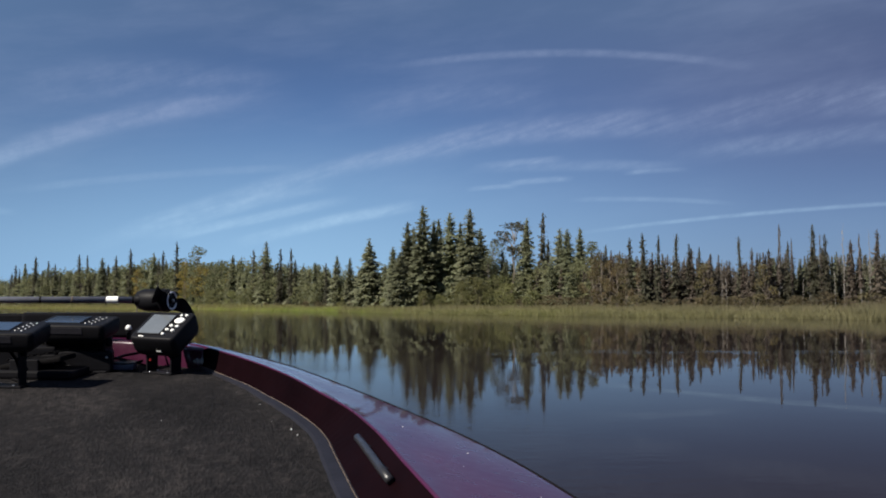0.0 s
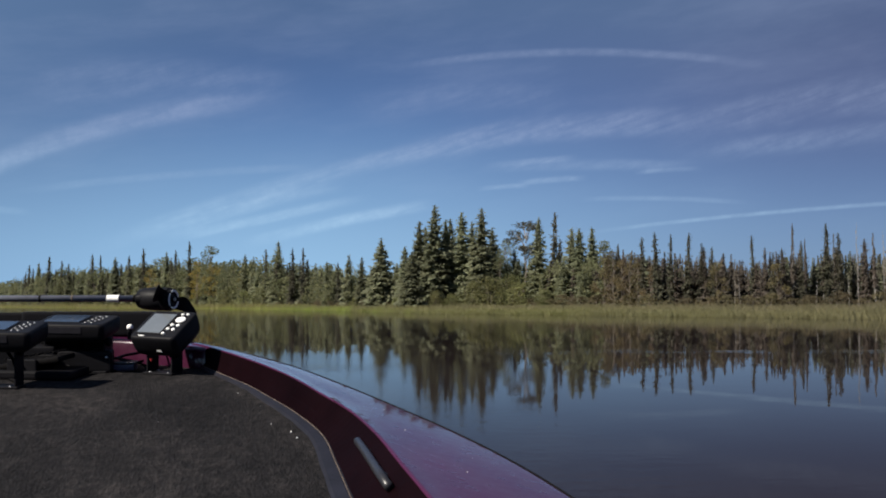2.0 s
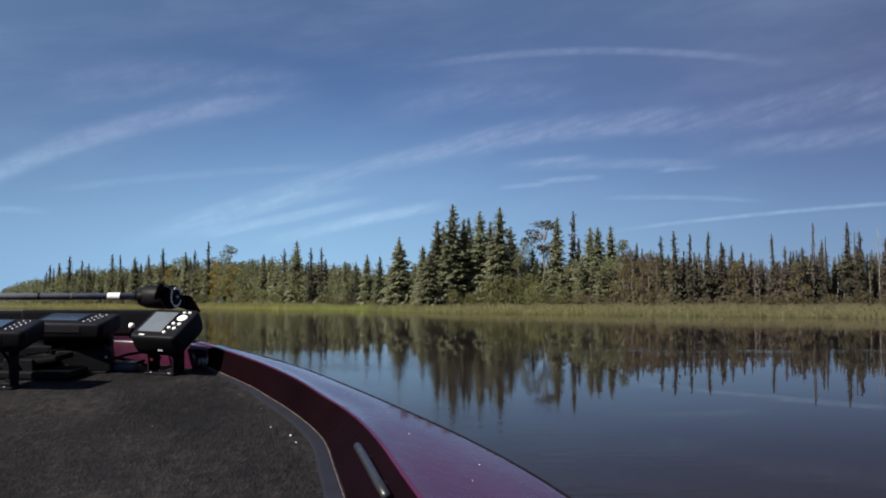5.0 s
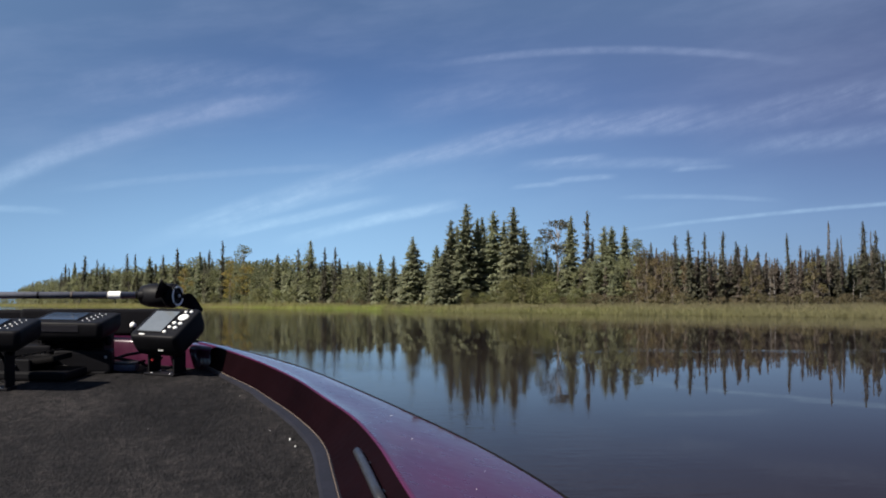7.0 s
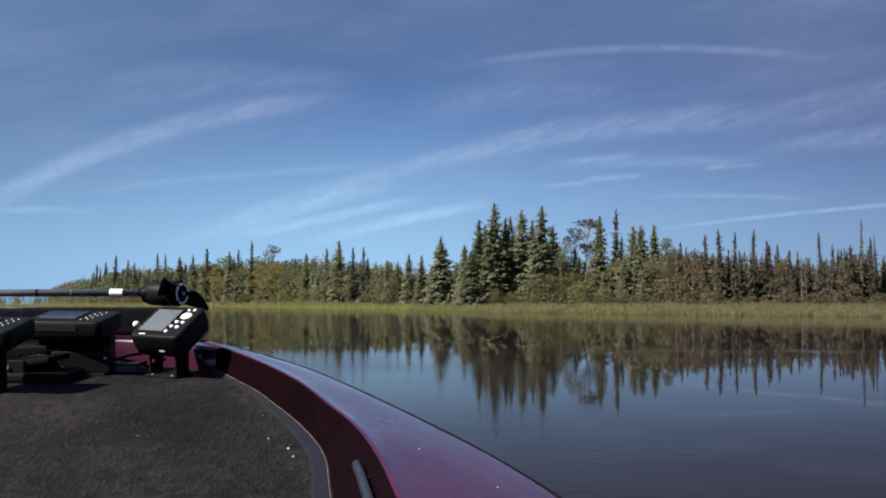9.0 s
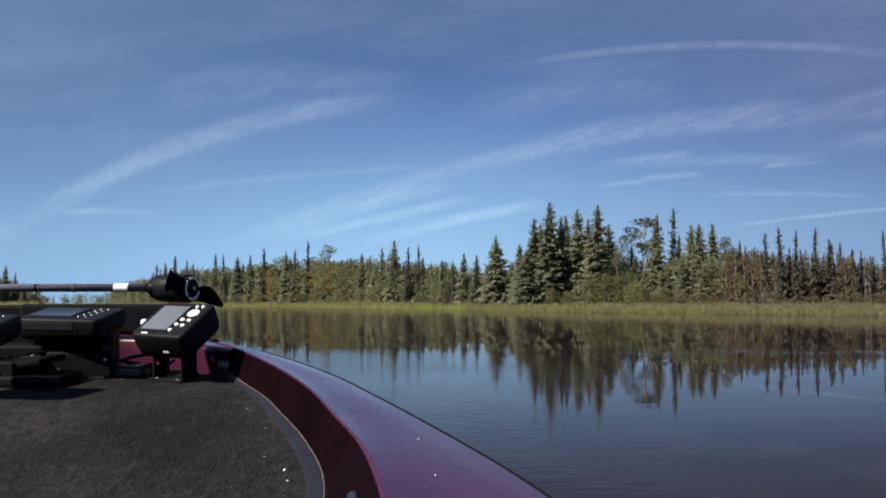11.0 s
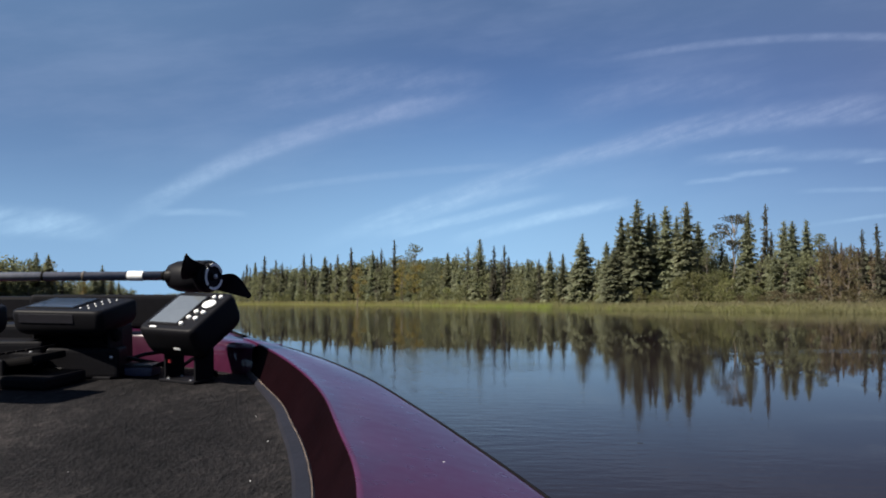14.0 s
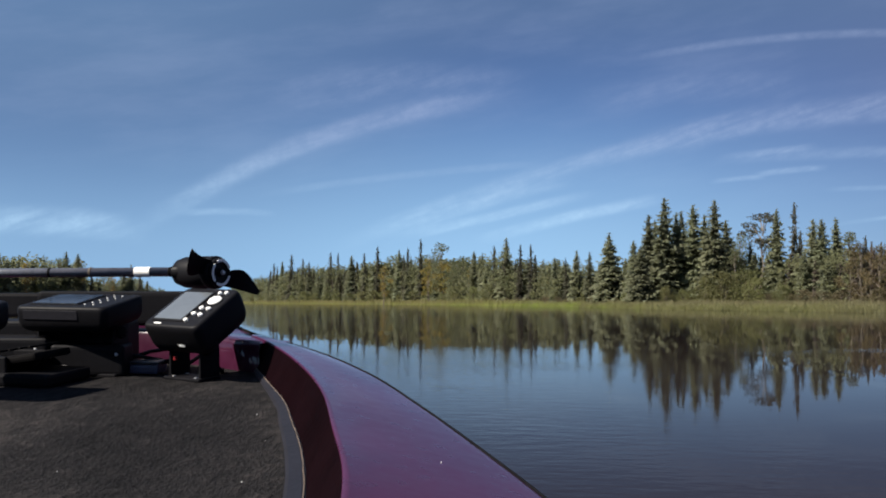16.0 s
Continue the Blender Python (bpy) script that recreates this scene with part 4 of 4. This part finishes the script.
            y = STERN + 0.01 + (CORNER - STERN) * k / 160
            y += max(0.0, bulk(0.49 * f) - CORNER) * max(0.0, (y - 2.0) / (CORNER - 2.0))
            b = (low(min(y, CORNER)) - 0.92 * strip(min(y, CORNER))) * f
            row.append(afloat(y, b, 0.002 + 0.002 * noise.noise(Vector((y * 9, j * 0.6, 0)))))
        rows.append(row)
    part("deck_carpet", ribs(rows), CARPET, boat, "worn dark-grey marine carpet on the deck")
    # bow cap and its bulkhead
    rows = []
    for k in range(25):
        row = []
        for j in range(25):
            f = j / 12 - 1
            y0 = bulk(0.53 * f) - 0.012
            y = y0 + (TIP - y0) * k / 24
            row.append(afloat(y, (outer(y) - 0.004) * f if k else inner(3.15) * 1.05 * f, outer_height(max(3.3, y)) + 0.016 * (1 - f * f) - 0.004))
        rows.append(row)
    part("bow_cap", ribs(rows), GELCOAT, boat, "maroon bow cap", smooth=True)
    rows = [[afloat(bulk(0.53 * (j / 12 - 1)) + d, inner(3.15) * 1.05 * (j / 12 - 1), z + 0.014 * (1 - (j / 12 - 1) ** 2) * (z > 0.05)) for j in range(25)] for d, z in ((0.012, CAP - 0.003), (-0.010, CAP - 0.006), (-0.016, CAP - 0.018), (-0.010, -0.004))]
    part("bulkhead", ribs(rows), GELCOAT_MID, boat, "maroon bulkhead under the bow cap", smooth=True)
    rows = [[afloat(STERN, outer(STERN) * b, z) for b in (-1, -0.5, 0, 0.5, 1)] for z in (0.0, -0.3, -0.6)]
    part("transom", ribs(rows), HULL, boat)


build_boat()


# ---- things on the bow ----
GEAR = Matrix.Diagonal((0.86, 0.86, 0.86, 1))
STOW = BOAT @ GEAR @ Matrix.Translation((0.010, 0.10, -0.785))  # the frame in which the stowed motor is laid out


def shell(wide, deep, thick):
    """A moulded case about its centre: flat face, soft rim, and a back that draws in under it."""
    rows = []
    for f, k in ((0.5, 0.86), (0.5, 0.92), (0.485, 0.955), (0.45, 0.982), (0.39, 0.996), (0.30, 1.0), (-0.10, 0.985), (-0.26, 0.955), (-0.38, 0.90), (-0.46, 0.82), (-0.5, 0.72), (-0.5, 0.60)):
        hx, hy, r = wide / 2 * k, deep / 2 * k, 0.022 * k
        ring = []
        for c, (sx, sy) in enumerate(((1, 1), (-1, 1), (-1, -1), (1, -1))):
            for j in range(5):
                a = radians(90 * c + 22.5 * j)
                ring.append(((hx - r) * sx + r * math.cos(a), (hy - r) * sy + r * math.sin(a), thick * f))
        rows.append(ring)
    return ribs(rows, True)


def fish_finder(label, at, turn, tilt, wide, deep, thick, lift, light_keys, spread):
    """A sounder on its bracket: the base stands at the place, the case is tipped back towards the user."""
    unit = tagged(new("fish_finder"), label, "fish finder", "fish finders on the bow")
    unit.matrix_basis = DECKM @ pose(*at, 0, 0, turn) @ GEAR
    tip = pose(0, 0, lift, tilt, 0, 0)
    case = part("case", shell(wide, deep, thick), PLASTIC, unit, "black plastic case", m=tip @ pose(0, 0, -thick / 2), smooth=True)
    sw, sd = wide * 0.50, deep * (0.68 if light_keys else 0.62)
    part("bezel", block(sw + 0.012, sd + 0.012, 0.006, 0.002), PLASTIC, case, m=pose(-wide * 0.13, 0, thick / 2))
    part("screen", block(sw, sd, 0.004, 0.001), SCREEN if light_keys else SKY_TINTED_SCREEN, case, "switched-off grey screen" if light_keys else "dark screen with bluish sky reflection in its colour", m=pose(-wide * 0.13, 0, thick / 2 + 0.003))
    key = lathe([(0.003, 0.0), (0.0085, 0.0), (0.0085, 0.004), (0.0065, 0.0062), (0.002, 0.0066)], 14)
    keys = bpy.data.meshes.new("key")
    key.to_mesh(keys)
    key.free()
    keys.materials.append(WHITE)
    if light_keys:
        # an oval pad, two keys over it and five below, in two slanting columns
        part("key_pad", lathe([(0.004, 0), (0.020, 0.0), (0.022, 0.003), (0.019, 0.006), (0.004, 0.007)], 24, Matrix.Diagonal((1.05, 0.92, 1, 1))), WHITE, case, "large pale oval key", m=pose(wide * 0.30, deep * 0.16, thick / 2 + 0.001))
        for x, y, k in ((0.24, 0.35, 0.75), (0.35, 0.36, 0.8), (0.22, -0.03, 0.95), (0.35, -0.04, 0.95), (0.20, -0.17, 0.9), (0.33, -0.19, 0.95), (0.19, -0.33, 0.85)):
            part("key", keys, WHITE, case, m=pose(wide * x, deep * y, thick / 2) @ Matrix.Diagonal((1.1 * k, 0.85 * k, 1, 1)))
    else:
        for k in range(5):
            for x in (0.20, 0.29):
                part("key", keys, WHITE, case, m=pose(wide * (x + 0.012 * k), deep * (-0.30 + 0.15 * k), thick / 2) @ Matrix.Diagonal((0.34, 0.24, 0.5, 1)))
        part("lip", block(wide * 0.60, 0.004, thick * 0.34, 0.0015), VINYL, case, "grey front lip", m=pose(-wide * 0.10, -deep * 0.497, thick * 0.20))
    for x, y, sx in ((-0.24, -0.43, 0.026), (0.10, 0.425, 0.030)):
        part("name_bar", block(sx, 0.0062, 0.0016), WHITE if y < 0 and light_keys else VINYL, case, "pale name bar", m=pose(wide * x, deep * y, thick / 2 + 0.0005))
    if light_keys:
        part("name_bar", block(0.024, 0.0016, 0.0075), WHITE, case, "pale name bar", m=pose(wide * 0.10, -deep * 0.492, -0.012))
    part("base_plate", block(wide * (spread * 2 + 0.10), 0.085, 0.009, 0.003), PLASTIC, unit, m=pose(0, 0, 0.0035))
    for side in (-1, 1):
        part("arm", block(0.008, 0.075, lift - 0.02, 0.003), PLASTIC, unit, m=pose(side * (wide * spread), 0.01, (lift - 0.02) / 2 + 0.004))
        part("knob", lathe([(0.006, 0), (0.017, 0.001), (0.019, 0.006), (0.017, 0.014), (0.006, 0.016)], 16, pose(0, 0, 0, 0, 90 * side, 0)), RUBBER, unit, m=pose(side * (wide * spread + 0.004), 0, lift - thick - 0.012))
        for k in (-1, 1):
            part("screw", lathe([(0.003, 0), (0.006, 0.0), (0.005, 0.003), (0.002, 0.004)], 10), STEEL, unit, "bright screw head", m=pose(side * wide * (spread - 0.07), k * 0.026, 0.007))
    plug = tube([(0, 0.02, lift - thick - 0.01), (0.01, 0.06, lift - thick - 0.05), (0.03, 0.07, 0.03), (0.02, 0.10, 0.008), (-0.04, 0.16, 0.006)], [0.006] * 5, 7)
    part("cable", plug, RUBBER, unit, smooth=True)
    return unit


fish_finder("black fish finder with pale round keys, tipped on its bracket", (-0.730, 2.95, 0.003), -29, 29, 0.222, 0.205, 0.104, 0.206, True, 0.27)
plug_unit = bpy.data.objects["fish_finder"]
part("plug", lathe([(0.003, 0), (0.006, 0.001), (0.006, 0.012), (0.003, 0.013)], 10), RED, plug_unit, "small red plug under the case", m=pose(-0.045, -0.02, 0.052))
fish_finder("wide black fish finder with a dark screen on a bracket", (-1.045, 3.03, 0.003), -12, 7, 0.305, 0.21, 0.080, 0.218, False, 0.42)
fish_finder("black fish finder lying low on its bracket", (-1.195, 2.64, 0.003), -8, 8, 0.27, 0.21, 0.080, 0.230, False, 0.20)


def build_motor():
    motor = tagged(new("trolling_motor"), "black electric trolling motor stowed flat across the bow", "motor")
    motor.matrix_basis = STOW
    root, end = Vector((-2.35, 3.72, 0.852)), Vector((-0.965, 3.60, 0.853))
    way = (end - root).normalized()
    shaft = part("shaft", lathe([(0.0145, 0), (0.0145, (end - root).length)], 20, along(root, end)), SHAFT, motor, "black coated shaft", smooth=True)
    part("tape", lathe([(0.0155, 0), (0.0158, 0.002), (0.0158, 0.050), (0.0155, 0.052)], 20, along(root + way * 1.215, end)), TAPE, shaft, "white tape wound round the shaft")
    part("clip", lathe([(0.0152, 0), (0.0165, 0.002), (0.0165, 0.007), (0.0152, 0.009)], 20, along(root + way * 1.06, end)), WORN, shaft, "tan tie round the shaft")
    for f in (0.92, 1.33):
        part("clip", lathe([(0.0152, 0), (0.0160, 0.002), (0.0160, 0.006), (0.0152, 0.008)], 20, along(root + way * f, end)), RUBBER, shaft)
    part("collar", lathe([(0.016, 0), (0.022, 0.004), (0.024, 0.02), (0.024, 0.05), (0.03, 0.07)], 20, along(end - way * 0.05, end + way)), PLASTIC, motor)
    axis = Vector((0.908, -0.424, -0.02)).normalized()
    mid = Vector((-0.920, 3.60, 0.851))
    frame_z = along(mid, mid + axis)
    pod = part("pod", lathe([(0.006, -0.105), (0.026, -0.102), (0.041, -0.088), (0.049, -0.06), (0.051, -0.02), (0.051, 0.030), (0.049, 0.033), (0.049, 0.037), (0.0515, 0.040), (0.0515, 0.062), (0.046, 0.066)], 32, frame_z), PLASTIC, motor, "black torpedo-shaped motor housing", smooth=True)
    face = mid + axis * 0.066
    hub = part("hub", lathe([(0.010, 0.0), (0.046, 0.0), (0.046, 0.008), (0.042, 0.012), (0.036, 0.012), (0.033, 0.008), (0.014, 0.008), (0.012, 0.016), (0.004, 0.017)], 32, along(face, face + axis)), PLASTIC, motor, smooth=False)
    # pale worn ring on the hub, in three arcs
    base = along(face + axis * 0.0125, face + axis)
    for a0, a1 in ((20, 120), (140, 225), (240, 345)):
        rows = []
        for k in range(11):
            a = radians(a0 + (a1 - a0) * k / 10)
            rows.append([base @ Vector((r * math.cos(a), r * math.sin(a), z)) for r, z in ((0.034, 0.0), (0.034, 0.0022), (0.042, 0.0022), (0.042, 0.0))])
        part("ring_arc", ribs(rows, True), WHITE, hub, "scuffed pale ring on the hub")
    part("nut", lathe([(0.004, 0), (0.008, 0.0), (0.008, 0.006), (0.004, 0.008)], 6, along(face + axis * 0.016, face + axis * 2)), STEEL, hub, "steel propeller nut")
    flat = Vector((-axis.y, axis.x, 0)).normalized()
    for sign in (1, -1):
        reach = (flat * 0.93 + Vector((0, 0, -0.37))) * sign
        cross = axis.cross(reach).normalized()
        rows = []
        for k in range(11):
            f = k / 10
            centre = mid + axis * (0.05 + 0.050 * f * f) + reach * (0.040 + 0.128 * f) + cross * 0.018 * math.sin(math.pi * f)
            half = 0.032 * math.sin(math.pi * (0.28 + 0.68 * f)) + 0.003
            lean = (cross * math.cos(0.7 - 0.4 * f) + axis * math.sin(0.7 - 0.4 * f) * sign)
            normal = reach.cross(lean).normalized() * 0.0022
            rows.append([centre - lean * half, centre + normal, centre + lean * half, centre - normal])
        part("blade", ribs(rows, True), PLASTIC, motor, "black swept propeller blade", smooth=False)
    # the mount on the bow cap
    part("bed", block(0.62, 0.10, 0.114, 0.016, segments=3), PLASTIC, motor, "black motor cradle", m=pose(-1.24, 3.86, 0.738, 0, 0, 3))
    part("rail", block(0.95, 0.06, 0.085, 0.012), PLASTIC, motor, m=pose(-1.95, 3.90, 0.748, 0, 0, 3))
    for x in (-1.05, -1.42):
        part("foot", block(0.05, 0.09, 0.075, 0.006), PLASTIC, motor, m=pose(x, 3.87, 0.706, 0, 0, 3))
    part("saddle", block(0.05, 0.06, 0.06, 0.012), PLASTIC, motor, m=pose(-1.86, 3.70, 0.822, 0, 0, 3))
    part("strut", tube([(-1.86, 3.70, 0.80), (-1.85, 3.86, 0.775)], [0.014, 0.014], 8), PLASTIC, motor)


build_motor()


def build_small_things():
    light = tagged(new("bow_light"), "small white navigation light on the bow", "light")
    light.matrix_basis = DECKM @ pose(-0.90, 3.30, CAP + 0.008) @ GEAR
    part("post", lathe([(0.010, 0), (0.010, 0.045)], 12), PLASTIC, light)
    part("lens", lathe([(0.008, 0.045), (0.013, 0.046), (0.014, 0.055), (0.011, 0.064), (0.004, 0.067)], 16), WHITE, light, "white lens", smooth=True)
    cleat = tagged(new("cleat"), "dull steel mooring cleat on the maroon bow cap", "cleat")
    cleat.matrix_basis = DECKM @ pose(-0.95, 3.42, CAP + 0.012, 0, 0, 8)
    part("foot", block(0.07, 0.035, 0.008, 0.003), STEEL, cleat, m=pose(0, 0, 0.004))
    part("horn", tube([(-0.08, 0, 0.034), (-0.04, 0, 0.030), (0.04, 0, 0.030), (0.08, 0, 0.034)], [0.005, 0.008, 0.008, 0.005], 8), STEEL, cleat, smooth=True)
    for x in (-0.018, 0.018):
        part("stem", lathe([(0.007, 0.006), (0.006, 0.028)], 10), STEEL, cleat, m=pose(x, 0, 0))
    # added tray shape that stands in for a bluish reflection on the bow cap
    tray = tagged(new("tray"), "small blue-grey tray added for the bow cap's sky reflection", "tray")
    tray.matrix_basis = DECKM @ pose(-0.885, 3.05, 0.003, 0, 0, -6)
    part("body", block(0.10, 0.06, 0.026, 0.008, taper=0.92), SKY_PATCH, tray, m=pose(0, 0, 0.013))
    part("lid", block(0.104, 0.064, 0.007, 0.003), HANDLE, tray, "dull grey lid", m=pose(0, 0, 0.029))
    handle = tagged(new("grab_handle"), "round grey tube handle along the inner side", "handle")
    points = [afloat(y, 0.35 * low(y) + 0.65 * inner(y) - 0.006, 0.060) for y in (1.36, 1.27, 1.16, 1.05, 0.94)]
    part("tube", tube([points[0] * 1.02 - points[1] * 0.02] + points, [0.005] + [0.009] * 5, 14), HANDLE, handle, smooth=True)
    for k in (1, 3):
        part("bracket", block(0.02, 0.03, 0.016, 0.004), PLASTIC, handle, m=BOAT @ Matrix.Translation(BOAT.inverted() @ points[k] + Vector((0.010, 0, -0.008))))
    # specks of dried spray and grit on the gunwale
    for y, f, r in ((0.62, 0.55, 0.0011), (0.80, 0.30, 0.0009), (0.93, 0.72, 0.0010), (1.10, 0.42, 0.0012), (1.30, 0.62, 0.0010), (1.52, 0.35, 0.0013), (1.85, 0.55, 0.0011), (0.70, 0.82, 0.0009)):
        bm = bmesh.new()
        bmesh.ops.create_icosphere(bm, subdivisions=1, radius=r)
        me = bpy.data.meshes.new("speck")
        bm.to_mesh(me)
        bm.free()
        me.materials.append(WHITE)
        speck = new("speck", me)
        i, o, e = inner(y), outer(y), outer_height(y)
        speck.location = afloat(y, i + (o - i) * f, CAP + (e - CAP) * f ** 0.8 + 0.004 * math.sin(math.pi * f) + r * 0.4)
        tagged(speck, "tiny pale speck of dried spray on the gunwale", "grit", "specks on the gunwale")
    for x, y, r in ((-0.267, 1.78, 0.0030), (-0.252, 1.70, 0.0020), (-0.32, 1.90, 0.0013), (-0.44, 2.45, 0.0010), (-0.36, 2.2, 0.0010), (-0.62, 1.95, 0.0010)):
        bm = bmesh.new()
        bmesh.ops.create_icosphere(bm, subdivisions=1, radius=r)
        for v in bm.verts:
            v.co *= random.uniform(0.7, 1.2)
        me = bpy.data.meshes.new("crumb")
        bm.to_mesh(me)
        bm.free()
        me.materials.append(WHITE)
        crumb = new("crumb", me)
        crumb.location = afloat(y, x - MID, 0.003 + r * 0.6)
        tagged(crumb, "tiny pale crumb of grit on the carpet", "grit", "grit on the deck")


build_small_things()


def build_foot_pedal():
    pedal = tagged(new("foot_pedal"), "black foot pedal with loose cables on the carpet", "pedal")
    pedal.matrix_basis = DECKM @ pose(-1.17, 2.90, 0.003, 0, 0, -12) @ GEAR
    part("base", block(0.40, 0.20, 0.035, 0.010), PLASTIC, pedal, m=pose(0, 0, 0.018))
    part("treadle", block(0.26, 0.16, 0.022, 0.008), RUBBER, pedal, "ribbed black treadle", m=pose(0.02, 0, 0.062, 0, -9, 0))
    for k in range(7):
        part("rib", block(0.008, 0.13, 0.006, 0.002), RUBBER, pedal, m=pose(-0.08 + 0.033 * k, 0, 0.074 + 0.0053 * k, 0, -9, 0))
    for y in (-0.085, 0.085):
        part("side_cheek", block(0.12, 0.012, 0.07, 0.005), PLASTIC, pedal, m=pose(0, y, 0.045))
    part("pivot", lathe([(0.008, -0.10), (0.008, 0.10)], 10, pose(0, 0, 0, 90, 0, 0)), STEEL, pedal, "bright pivot pin", m=pose(0, 0, 0.055))
    # black blocks added for the deep shade and dark clutter under the units
    for x, y, sx, sy, sz in ((-0.50, 0.10, 0.36, 0.10, 0.100), (-0.13, 0.12, 0.34, 0.12, 0.112), (0.155, 0.17, 0.22, 0.09, 0.092)):
        box = part("shade_block", block(sx, sy, sz, 0.014, segments=3), PLASTIC, pedal, "black block added for the shade under the units", m=pose(x, y, sz / 2, 0, 0, 14))
        for side in (-1, 1):
            part("screw", lathe([(0.003, 0), (0.006, 0.0), (0.005, 0.003), (0.002, 0.004)], 10, pose(0, 0, 0, 90, 0, 0)), STEEL, box, "bright screw head", m=pose(side * sx * 0.40, -sy / 2, sz * 0.2 * side))
    # added black box that makes the shaded gap behind the pedal dark
    part("shade_box", block(0.60, 0.11, 0.150, 0.016, segments=3), PLASTIC, pedal, "black box added for the shade behind the pedal", m=pose(-0.08, 0.235, 0.078, 0, 0, 12))
    # round plugs and bright clips at the ends of the blocks
    for x, y, z, r in ((-0.36, 0.03, 0.070, 0.020), (-0.29, 0.035, 0.045, 0.016), (0.055, 0.05, 0.060, 0.014)):
        plug = part("cable_plug", lathe([(r * 0.5, 0.0), (r, 0.0), (r, 0.012), (r * 0.8, 0.016), (r * 0.3, 0.017)], 16, pose(0, 0, 0, 90, 0, 14)), RUBBER, pedal, m=pose(x, y, z), smooth=False)
        part("clip", lathe([(r * 1.02, 0.002), (r * 1.08, 0.003), (r * 1.08, 0.006), (r * 1.02, 0.007)], 16, pose(0, 0, 0, 90, 0, 14)), STEEL, plug, "bright metal ring")
    rng = np.random.default_rng(9)
    for k in range(3):
        points = [Vector((0.05 + 0.02 * k, 0.14 - 0.02 * k, 0.03))]
        for i in range(5):
            points.append(points[-1] + Vector((rng.uniform(0.02, 0.10), rng.uniform(-0.02, 0.09), rng.uniform(-0.03, 0.03))))
            points[-1].z = max(0.008, points[-1].z)
        part("cable", tube(points, [0.006] * 6, 7), PLASTIC, pedal, smooth=True)


build_foot_pedal()
